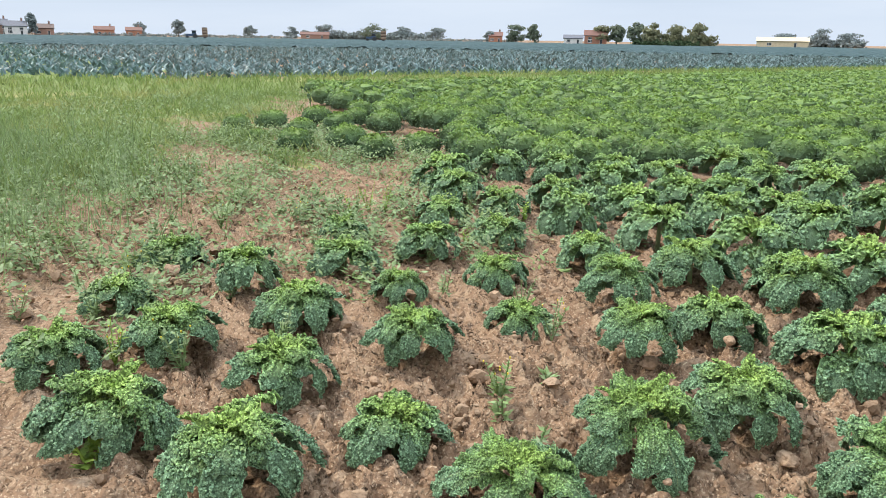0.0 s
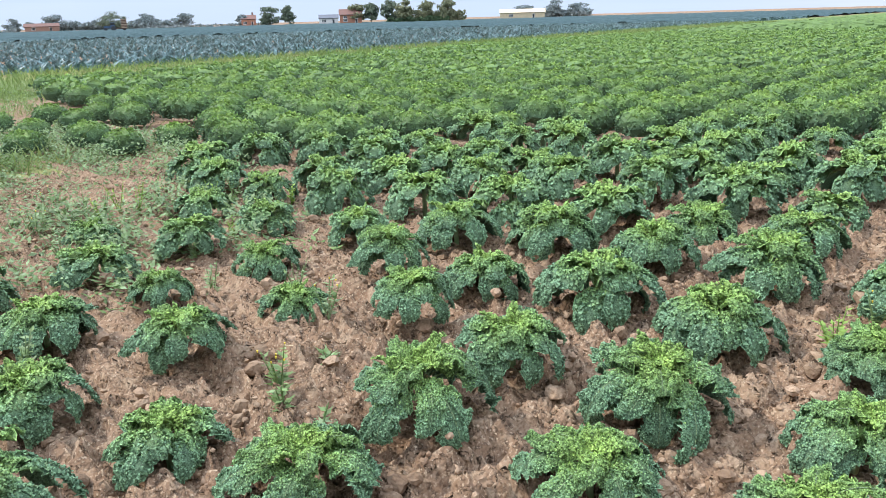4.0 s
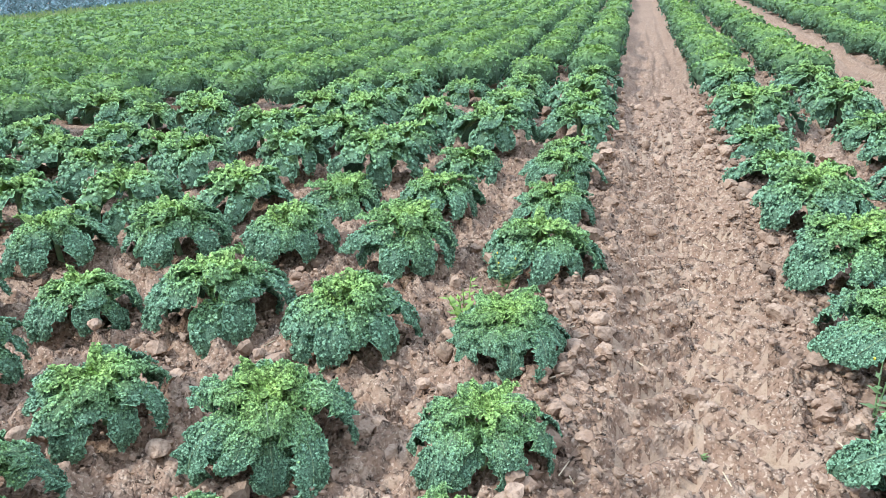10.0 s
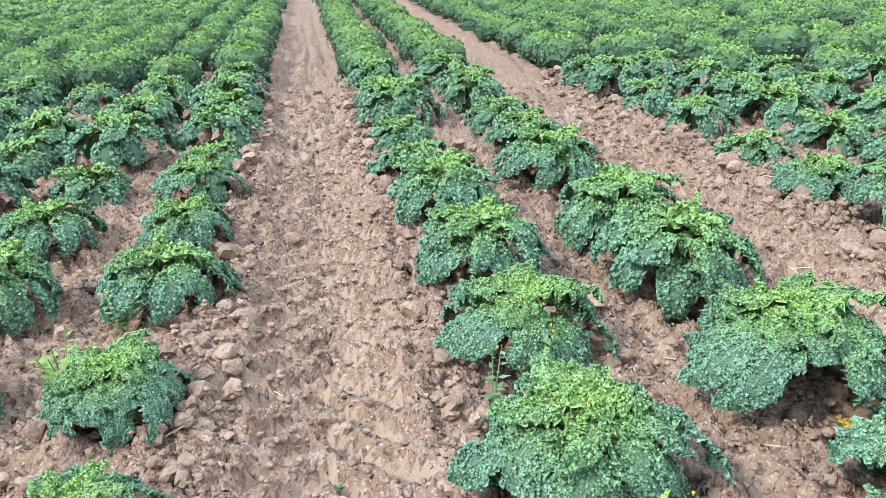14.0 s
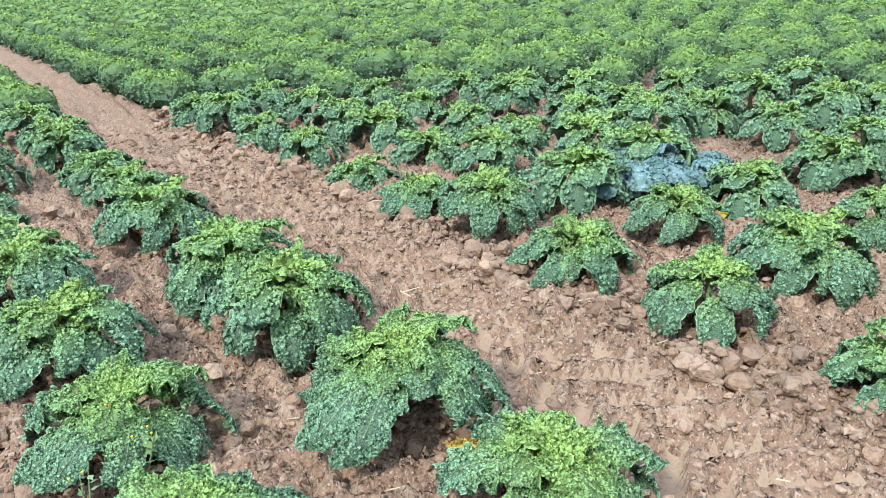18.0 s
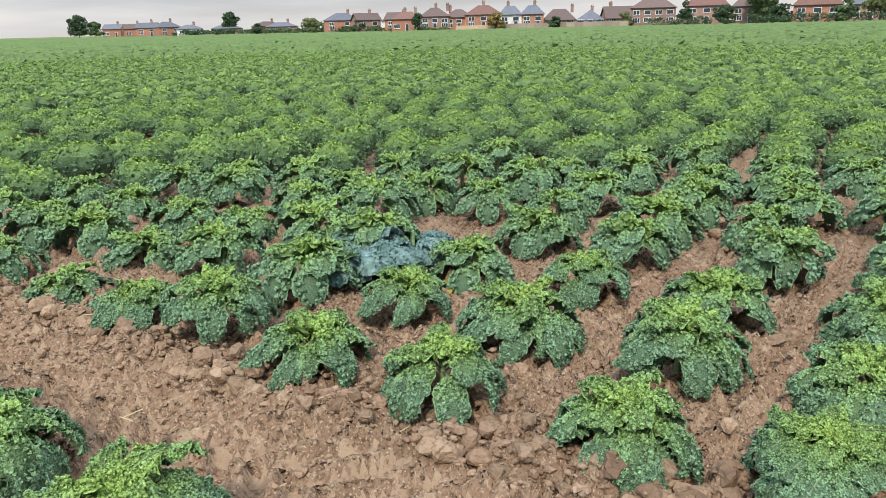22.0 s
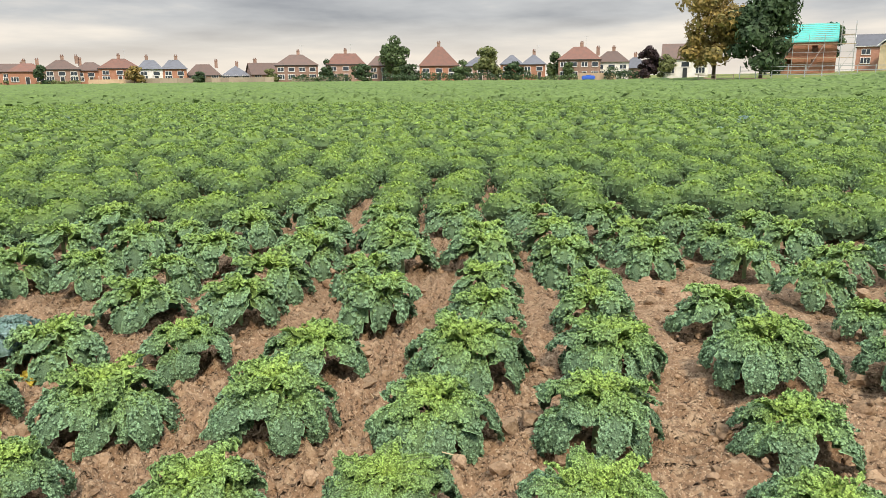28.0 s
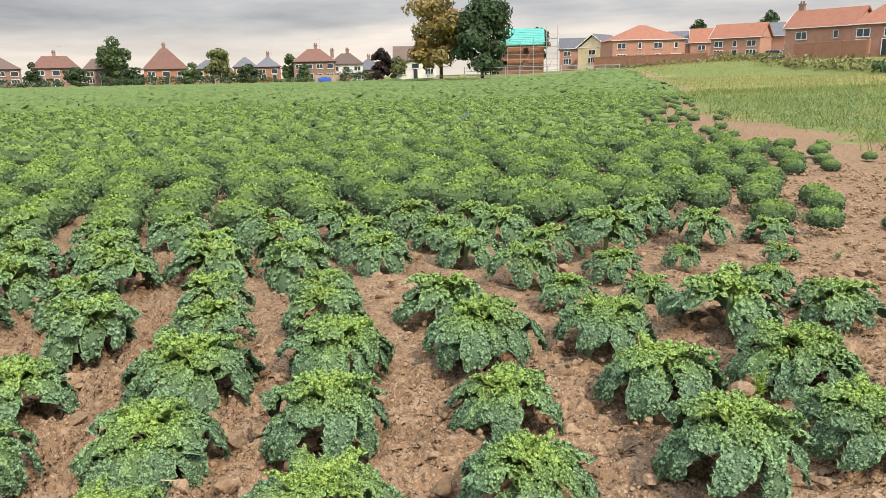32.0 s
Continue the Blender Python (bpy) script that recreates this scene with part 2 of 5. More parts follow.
class Field2D:
    """Smooth random field over the plane, of a given grain size in metres."""
    def __init__(self, seed, size, n=24):
        self.w = waves(np.random.default_rng(seed), n, size * 0.6, size * 1.8)

    def __call__(self, x, y):
        xy = np.stack([np.asarray(x, float), np.asarray(y, float)], -1)
        flat = xy.reshape(-1, 2)
        out = np.concatenate([np.sin(c @ self.w[0].T + self.w[1]).sum(-1) for c in np.array_split(flat, max(1, len(flat) // 20000))])
        return (out / np.sqrt(len(self.w[1]) / 2)).reshape(xy.shape[:-1])


# ---- plan of the field: crop rows run along y; two wheel tracks at x = 0.2 and 2.4 ----
TRACKS = (0.21, 2.44)


def left_start(x):
    """Where the rows left of the wheel tracks begin."""
    return np.interp(x, (-20, -16.5, -12, -8.5, -6.5, -5), (9.0, 7.5, 6.3, 5.3, 3.9, 3.4))


def right_start(x):
    """Where the rows right of the wheel tracks begin, drawn back along the bare patches."""
    return np.interp(x, (0, 5, 9, 13, 18, 24, 30, 36, 60, 400), (-2.9, -5.0, -8.0, -10.9, -11.2, -14.4, -18.2, -22.0, -34.1, -211))


BARE = ((-15.2, 6.9, 2.6, 1.3), (-9.6, 2.3, 1.7, 0.6), (-7.2, 3.0, 1.2, 1.0), (-13.0, 3.2, 1.2, 0.4), (-6.3, 0.9, 0.9, 0.7))


def bare(x, y):
    """Patches of bare soil in the weedy headland: centre and half-widths."""
    return np.maximum.reduce([np.clip(1.4 - np.hypot((x - a) / w, (y - b) / h), 0, 1) for a, b, w, h in BARE])


rough_1, rough_2, rough_3 = Field2D(3, 0.9), Field2D(4, 0.16), Field2D(5, 0.055)
drift = Field2D(6, 14)


def smooth(a, b, v):
    u = np.clip((v - a) / (b - a), 0, 1)
    return u * u * (3 - 2 * u)


def rise(x, y):
    """The land climbs slightly eastwards, more so to the south-east, where a bank carries the new houses."""
    r, az = np.hypot(x, y), np.degrees(np.arctan2(y, x))
    east = smooth(100, 60, np.abs(az))
    south = smooth(-14, -36, az) * smooth(-95, -70, az)
    z = np.minimum(r - 12, 260).clip(0) * 0.003 * east + (np.minimum(r, 95) - 12).clip(0) * 0.0055 * south
    return z + 1.9 * south * smooth(96, 112, r) + 0.9 * smooth(-6, -16, az) * (1 - south) * smooth(140, 155, r) * east


def lug_bar(d, y, wob):
    """The print of the tyre lugs, chevrons along a wheel track: 1 on the crumbly bars, -1 on the pressed pads."""
    return np.tanh(3 * (np.sin(2 * np.pi * (y + np.abs(d) * 0.75) / 0.2 + (d > 0) * 2.6 + 0.45 * wob) - 0.1))


def height(x, y):
    """The soil: uneven and lumpy, with pressed wheel tracks that carry lug marks."""
    x, y = np.asarray(x, float), np.asarray(y, float)
    near = np.clip(1.6 - np.hypot(x - 1, y - 2) / 12, 0, 1)
    wob = rough_1(x, y)
    lumps = near * (0.024 * rough_2(x, y) + 0.02 * rough_3(x, y))
    z = 0.014 * wob + lumps
    for c in TRACKS:
        d = x - c + 0.02 * np.sin(y * 0.9)
        bed = np.clip((0.34 - np.abs(d)) / 0.1, 0, 1)
        bar = lug_bar(d, y, wob)
        z = z * (1 - bed) + bed * (-0.05 + 0.036 * bar * near + lumps * (0.08 + 0.3 * (bar > 0)))
        z = z + 0.02 * np.exp(-((np.abs(d) - 0.45) / 0.1) ** 2)
    return z + rise(x, y)


# ---- ground: one sheet to the horizon ----
def edge_distance(x, y):
    """How far off the kale field ends, by direction: nearer towards the building site."""
    az = np.degrees(np.arctan2(y, x))
    return np.interp(az, (-60, -34, -27, -18, 0, 15, 35, 60, 100), (20, 60, 112, 138, 176, 196, 212, 320, 330))


def grassy(x, y):
    """How far the ground is grass rather than soil."""
    n = 0.9 * rough_1(x, y) + 1.2 * drift(x, y)
    left = np.clip((-7.2 - x + n * 0.9) / 2.5, 0, 1) * np.clip((left_start(x) - 0.7 - y + n * 0.6) / 1.2, 0, 1) * (1 - bare(x, y))
    margin = np.clip((-19.6 - x + 0.3 * n) / 0.8, 0, 1) * np.clip((x + 28.5) / 0.8, 0, 1)
    right = np.clip((np.interp(x, (4, 8, 11, 17.6, 29, 60, 400), (-8.4, -8.8, -9.6, -11.6, -17.4, -34.5, -218)) - y + 0.5 * n) / 1.6, 0, 1) * np.clip((x - 1) / 4, 0, 1)
    behind = np.clip((-7 - y) / 2, 0, 1) * np.clip((3 - x) / 3, 0, 1)
    far = np.clip((np.hypot(x, y) - edge_distance(x, y)) / 2, 0, 1) * (x > -15)
    return np.maximum.reduce([left, margin, right, behind, far])


def axis(near_lo, near_hi, step, far_lo, far_hi, grow=1.2):
    a = list(np.arange(near_lo, near_hi, step))
    d, v = step, near_hi
    while v < far_hi:
        a.append(v); d *= grow; v += d
    d, v = step, near_lo
    while v > far_lo:
        d *= grow; v -= d; a.append(v)
    return np.array(sorted(a))


def build_ground():
    xs, ys = axis(-2.6, 4.6, 0.028, -2600, 2600, 1.1), axis(0.3, 5.4, 0.026, -2600, 2600, 1.06)
    X, Y = np.meshgrid(xs, ys, indexing="ij")
    Z = height(X, Y)
    g = grassy(X, Y)
    faces = grid_faces(len(xs), len(ys))
    ob = put_mesh("ground", np.stack([X, Y, Z], -1).reshape(-1, 3), faces, (SOIL, GRASS_GROUND, SOIL_PRESSED))
    pick = (g.reshape(-1)[faces].mean(1) + np.random.default_rng(8).uniform(-0.25, 0.25, len(faces)) > 0.5).astype(np.int32)
    # the pads pressed smooth by the tyre lugs
    cx, cy = X.reshape(-1)[faces].mean(1), Y.reshape(-1)[faces].mean(1)
    for c in TRACKS:
        d = cx - c + 0.02 * np.sin(cy * 0.9)
        w = rough_1(cx, cy)
        pad = (np.abs(d) < 0.29 + 0.03 * w) & (lug_bar(d, cy, w) < -0.55) & (cy > 0.4) & (cy < 7) & (rough_2(cx, cy) < 0.9)
        pick[pad & (pick == 0)] = 2
    ob.data.polygons.foreach_set("material_index", pick)
    return tagged(ob, "dry brown clay field soil with wheel tracks and grass margins", "ground", kind="structure")


build_ground()


# ---- kale ----
LODS = {  # blade rows and columns, number and size of its curls, steps along the margin's frill, its height and waves a metre
    0: (14, 7, 1150, 0.0105, 56, 0.013, 42), 1: (9, 5, 360, 0.0165, 22, 0.017, 24), 2: (6, 5, 105, 0.026, 10, 0.022, 14),
}


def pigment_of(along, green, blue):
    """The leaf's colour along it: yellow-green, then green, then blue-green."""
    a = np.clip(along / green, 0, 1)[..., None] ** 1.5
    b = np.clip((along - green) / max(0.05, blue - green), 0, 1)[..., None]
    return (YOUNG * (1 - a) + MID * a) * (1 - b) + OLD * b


def leaf_mesh(seed, length, width, lift, droop, lod, bare=0.2, green=0.4, blue=0.8):
    """A curly leaf along +x: stalk and pale arching midrib, a lobed blade darkened as if shaded, and ruffled frills
    standing along its margin and over it.
    lift and droop: the midrib's slope at base and tip, in degrees; bare: the stalk's share of the length."""
    rng = np.random.default_rng(seed)
    nu, nv, curls, curl, steps, tall, freq = LODS[lod]
    tall = tall * min(1.0, width / 0.11)
    bend = rng.uniform(0.95, 1.25)
    fine = np.linspace(0, 1, 80)
    slope = np.radians(lift + (droop - lift) * fine ** bend)
    cx = np.concatenate([[0], np.cumsum(np.cos(slope[1:]) * length / 79)])
    cz = np.concatenate([[0], np.cumsum(np.sin(slope[1:]) * length / 79)])
    sway = rng.normal(0, 0.06) * fine ** 2
    lobes, shift = rng.uniform(18, 28), rng.uniform(0, 6)
    big, mid = waves(rng, 5, 0.05, 0.11), waves(rng, 8, 0.02, 0.05)

    def spot(s, v):
        """A place on the blade, at s along and v across it, with the way along, across and off the blade there."""
        a = np.interp(s, fine, slope)
        d = np.stack([np.cos(a), 0 * a, np.sin(a)], -1)
        n = np.stack([-np.sin(a), 0 * a, np.cos(a)], -1)
        blade = np.clip((s - bare) / 0.16, 0, 1)
        h = 0.006 + width / 2 * blade ** 0.8 * np.sqrt(np.clip(1 - ((s - 0.62) / 0.41) ** 4, 0.22, 1)) * (1 + 0.17 * np.sin(s * lobes + shift + np.sign(v)))
        w = v * h
        xy = np.stack([s * length, w], -1)
        off = blade * np.abs(v) * (0.019 * wavy(xy, big) + 0.006 * wavy(xy, mid)) - 3.0 * w ** 2
        p = np.stack([np.interp(s, fine, cx), np.interp(s, fine, sway) + w, np.interp(s, fine, cz)], -1) + off[..., None] * n
        c = np.stack([0 * w, np.sign(v) + 0 * w, 0 * w], -1)
        c = c - n * np.minimum(0.8, 6 * np.abs(w))[..., None]
        return p, d, c / np.linalg.norm(c, axis=-1)[..., None], n

    v = np.linspace(-1, 1, nv)
    S, V = np.meshgrid(np.linspace(0, 1, nu), v, indexing="ij")
    p, d, c, n = spot(S, V)
    p = p + (np.abs(V) * (S > bare))[..., None] * rng.normal(0, 0.004, p.shape)

    def on_blade(s, v):
        """The place on the meshed blade at s along and v across it."""
        i, j = np.clip(s, 0, 0.9999) * (nu - 1), (np.clip(v, -1, 0.9999) + 1) / 2 * (nv - 1)
        a, b = i.astype(int), j.astype(int)
        x, y = (i - a)[:, None], (j - b)[:, None]
        return (p[a, b] * (1 - x) + p[a + 1, b] * x) * (1 - y) + (p[a, b + 1] * (1 - x) + p[a + 1, b + 1] * x) * y

    verts, faces, base = [p.reshape(-1, 3)], [grid_faces(nu, nv)], nu * nv
    # blade toned down for the shade between curls, beyond its own darker green
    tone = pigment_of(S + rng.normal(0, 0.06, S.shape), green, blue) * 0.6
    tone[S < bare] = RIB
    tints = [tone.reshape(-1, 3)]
    # curls: small folded frills standing all over the blade, paler at their rims, crevice shade painted at their feet;
    # fewer beside the midrib of the lower half
    s = rng.uniform(bare + 0.05, 1.0, curls)
    u = rng.uniform(0, 1.05, curls)
    u = np.where((u < 0.34 * smooth(0.4, 0.7, s)) & (rng.uniform(size=curls) < 0.85), rng.uniform(0.4, 1.05, curls), u)
    u = u * rng.choice((-1, 1), curls)
    q, d, c, n = spot(s, u)
    q, u = on_blade(s, u), np.abs(u)
    a = n + rng.normal(0, 0.55, (curls, 3)) + 0.3 * c * u[:, None]
    a /= np.linalg.norm(a, axis=1)[:, None]
    t1 = np.cross(a, rng.normal(size=(curls, 3)))
    t1 /= np.linalg.norm(t1, axis=1)[:, None]
    t2 = np.cross(a, t1)
    r = (curl * rng.uniform(0.6, 1.3, curls) * min(1.0, width / 0.1))[:, None]
    q = q + n * r * rng.uniform(0.1, 0.6, (curls, 1))
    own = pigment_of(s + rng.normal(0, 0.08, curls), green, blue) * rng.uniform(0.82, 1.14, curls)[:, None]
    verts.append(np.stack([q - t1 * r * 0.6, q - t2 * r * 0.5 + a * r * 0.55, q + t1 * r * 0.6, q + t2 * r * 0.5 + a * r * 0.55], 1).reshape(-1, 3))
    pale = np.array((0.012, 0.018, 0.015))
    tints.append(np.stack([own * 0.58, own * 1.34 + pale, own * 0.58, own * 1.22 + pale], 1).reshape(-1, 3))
    faces.append(np.arange(curls)[:, None] * 4 + [0, 1, 2, 3] + base); base += curls * 4
    # the midrib: a narrow pale ridge proud of the blade
    if lod < 1:
        s = np.linspace(0, 0.94, nu)
        q, d, c, n = spot(s, 0 * s + 1e-6)
        half = np.linspace(0.0065, 0.0015, nu)[:, None]
        side = np.array([0, 1.0, 0])
        ridge = np.stack([q - side * half + n * 0.0015, q + n * (0.0025 + half * 0.6), q + side * half + n * 0.0015], 1)
        verts.append(ridge.reshape(-1, 3)); faces.append(grid_faces(nu, 3) + base); base += nu * 3
        tints.append(np.repeat(RIB[None] * (1.05 - 0.35 * np.linspace(0, 1, nu))[:, None], 3, 0))
    # the frill: a ruffled ribbon along each margin, pale-edged, with shade painted along its base
    for sgn in (-1, 1):
        s = np.linspace(bare + 0.03, 1.0, steps) + rng.normal(0, 0.004, steps)
        q, d, c, n = spot(s, 0 * s + sgn)
        q = on_blade(s, 0 * s + sgn)
        e = c * 0.85 + n * 0.45
        e = e / np.linalg.norm(e, axis=1)[:, None]
        f = np.cross(d, e)
        ph = 2 * np.pi * np.cumsum(length * (1 - bare) / steps * freq * rng.uniform(0.6, 1.4, steps)) + rng.uniform(0, 6)
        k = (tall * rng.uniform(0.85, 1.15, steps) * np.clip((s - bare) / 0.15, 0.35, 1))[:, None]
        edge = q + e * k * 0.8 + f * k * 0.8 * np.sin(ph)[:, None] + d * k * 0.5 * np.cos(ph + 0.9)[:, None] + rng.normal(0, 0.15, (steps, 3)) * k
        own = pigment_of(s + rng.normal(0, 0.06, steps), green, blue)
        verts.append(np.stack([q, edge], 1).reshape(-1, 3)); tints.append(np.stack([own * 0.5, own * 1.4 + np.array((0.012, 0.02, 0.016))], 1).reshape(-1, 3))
        faces.append(grid_faces(steps, 2) + base); base += steps * 2
    return np.concatenate(verts), np.concatenate(faces), np.concatenate(tints)


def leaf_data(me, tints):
    """Stores the leaf's own colour, with the shade painted into it, on its mesh."""
    own = me.color_attributes.new("pigment_shade", "FLOAT_COLOR", "POINT")
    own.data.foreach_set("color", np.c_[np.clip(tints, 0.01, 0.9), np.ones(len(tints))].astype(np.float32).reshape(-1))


KINDS = {  # length, width, lift, droop, bare stalk, where the colour turns green and blue-green
    "outer": (0.425, 0.125, 46, -92, 0.26, 0.30, 0.66),
    "middle": (0.375, 0.125, 60, -74, 0.20, 0.42, 0.95),
    "inner": (0.26, 0.105, 80, -42, 0.10, 0.72, 1.5),
    "heart": (0.16, 0.075, 86, -5, 0.10, 1.4, 3.0),
}
BASE = {"outer": 0.155, "middle": 0.175, "inner": 0.20, "heart": 0.215}


def leaf_shape(lod, kind, k):
    length, width, lift, droop, bare, green, blue = KINDS[kind]
    rng = np.random.default_rng(100 + 10 * k + len(kind))
    return leaf_mesh(1000 + 37 * k + len(kind), length * rng.uniform(0.92, 1.06), width * rng.uniform(0.9, 1.12) * (1.0, 1.0, 1.1)[lod], lift + rng.uniform(-8, 8), droop + rng.uniform(-14, 10), lod, bare, green, blue)


def leaf_plan(seed, full=True):
    """The leaves of one plant: kind, variant, turn, lean and size."""
    rng = np.random.default_rng(seed)
    rows = []
    for kind, n in (("outer", rng.integers(8, 10) if full else 7), ("middle", rng.integers(6, 8) if full else 5), ("inner", rng.integers(4, 6) if full else 3), ("heart", 4 if full else 1)):
        off = rng.uniform(0, 360)
        for i in range(n):
            rows.append((kind, int(rng.integers(3)), off + 360 * i / n + rng.uniform(-18, 18), rng.uniform(-6, 10), rng.uniform(0.84, 1.04)))
    return rows


def leaf_pose(kind, turn, lean, size):
    return pose(0, 0, BASE[kind], 0, 0, turn) @ pose(0.012, 0, 0, 0, -lean, 0) @ Matrix.Scale(size, 4)


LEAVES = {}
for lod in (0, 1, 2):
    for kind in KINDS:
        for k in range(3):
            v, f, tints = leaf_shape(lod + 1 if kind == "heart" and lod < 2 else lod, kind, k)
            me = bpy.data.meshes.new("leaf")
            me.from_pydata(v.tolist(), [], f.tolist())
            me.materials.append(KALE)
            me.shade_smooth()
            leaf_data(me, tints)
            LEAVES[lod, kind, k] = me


def stem_bm():
    bm = bmesh.new()
    bmesh.ops.create_cone(bm, cap_ends=True, segments=8, radius1=0.019, radius2=0.014, depth=0.30, matrix=Matrix.Translation((0, 0, 0.11)))
    return bm


def kale_plant(lod, seed, label):
    base = tagged(new("kale_plant"), label, "kale plant", "kale plants in rows")
    part("stem", stem_bm(), KALE_STEM, base)
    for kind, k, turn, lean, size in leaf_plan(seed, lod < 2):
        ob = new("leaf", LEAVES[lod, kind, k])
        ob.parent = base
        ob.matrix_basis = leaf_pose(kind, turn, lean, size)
    return base


SITES, LAST = [], {}
site_rng = np.random.default_rng(20)


def kale_row(x, ys, sizes):
    """Plants at the stations ys of the row at x, with their sizes in percent."""
    for y, size in zip(ys, sizes):
        SITES.append((x + site_rng.uniform(-0.03, 0.03), y, size / 100 * 1.03))
    LAST[x] = max(ys)


kale_row(-0.48, (1.53, 2.06, 2.74, 3.62, 4.30, 5.00, 5.70), (74, 69, 70, 86, 74, 75, 75))
kale_row(-1.18, (1.45, 1.99, 2.75, 3.57, 4.38, 5.28), (73, 84, 83, 84, 80, 80))
kale_row(-1.83, (0.86, 1.46, 2.02, 2.83, 3.66, 4.44), (76, 79, 73, 93, 80, 80))
kale_row(-2.46, (0.13, 0.75, 2.12, 2.76, 3.55), (80, 67, 62, 74, 88))
kale_row(-3.10, (-0.15, 0.56, 1.24, 1.92, 2.64, 3.38), (80, 70, 66, 58, 70, 88))
kale_row(-3.78, (-0.24, 0.28, 0.95, 1.56, 2.28, 3.09), (67, 70, 74, 50, 61, 75))
kale_row(-4.52, (0.16, 0.92, 1.59, 2.26, 2.91), (61, 66, 71, 71, 71))
kale_row(-5.25, (0.68, 1.94, 2.90, 3.51), (71, 54, 71, 71))
kale_row(-8.72, (4.18, 4.91), (79, 83))
kale_row(-9.54, (3.43, 4.18), (77, 85))
kale_row(-10.76, (3.36,), (48,))
kale_row(-11.16, (4.24, 4.9), (77, 83))
kale_row(-12.05, (3.52, 4.12, 4.93, 5.68), (72, 81, 85, 83))
kale_row(18.2, (-11.8,), (55,))
kale_row(20.7, (-12.6, -13.4), (59, 55))
kale_row(22.0, (-14.5,), (64,))
kale_row(23.1, (-15.2,), (52,))
kale_row(0.89, (2.06, 2.83, 3.51, 4.32, 5.15, 6.00), (96, 95, 93, 98, 86, 84))
kale_row(1.75, (1.69, 2.38, 3.22, 3.84, 4.86, 5.60, 6.36), (96, 102, 104, 104, 106, 87, 87))
kale_row(3.15, (-2.44, -1.77, -0.92, -0.14, 0.59, 1.29, 2.11, 2.89, 3.58, 4.23, 4.98, 5.74), (90, 93, 80, 94, 83, 87, 84, 90, 91, 82, 80, 82))
kale_row(3.92, (-2.68, -1.90, -1.09, -0.22, 0.52, 1.30, 2.08, 2.84, 3.60, 4.42), (98, 93, 82, 92, 89, 92, 99, 83, 102, 94))
kale_row(4.70, (-3.61, -2.84, -1.99, -1.20, -0.36, 0.44, 1.27, 2.05, 2.86), (86, 108, 93, 102, 92, 108, 94, 80, 94))
kale_row(5.50, (-3.70, -2.71, -2.04, -1.17, -0.36, 0.36, 1.08, 2.03), (63, 61, 64, 94, 88, 86, 96, 91))
kale_row(6.15, (-4.35, -3.39, -2.77, -1.98, -0.42, 0.40, 1.28), (49, 51, 72, 82, 78, 80, 90))


def blue_plant(x, y, size, seed):
    """A stray waxy blue-leaved plant among the kale, with frilled leaves."""
    rng = np.random.default_rng(seed)
    base = tagged(new("cabbage_plant"), "stray waxy blue-green cabbage plant among the kale", "cabbage plant", "stray blue plants")
    base.matrix_basis = pose(x, y, float(height(np.array([x]), np.array([y]))[0]), 0, 0, float(rng.uniform(0, 360))) @ Matrix.Scale(size, 4)
    part("stem", stem_bm(), KALE_STEM, base)
    for k in range(11):
        v, f, _ = leaf_mesh(seed * 20 + k, rng.uniform(0.36, 0.50), 0.16, rng.uniform(45, 70), rng.uniform(-95, -55), 1)
        leaf = put_mesh("leaf", v, f, KALE_BLUE, base)
        leaf.matrix_basis = pose(0, 0, 0.1, 0, 0, 360 * k / 11 * 2.3)


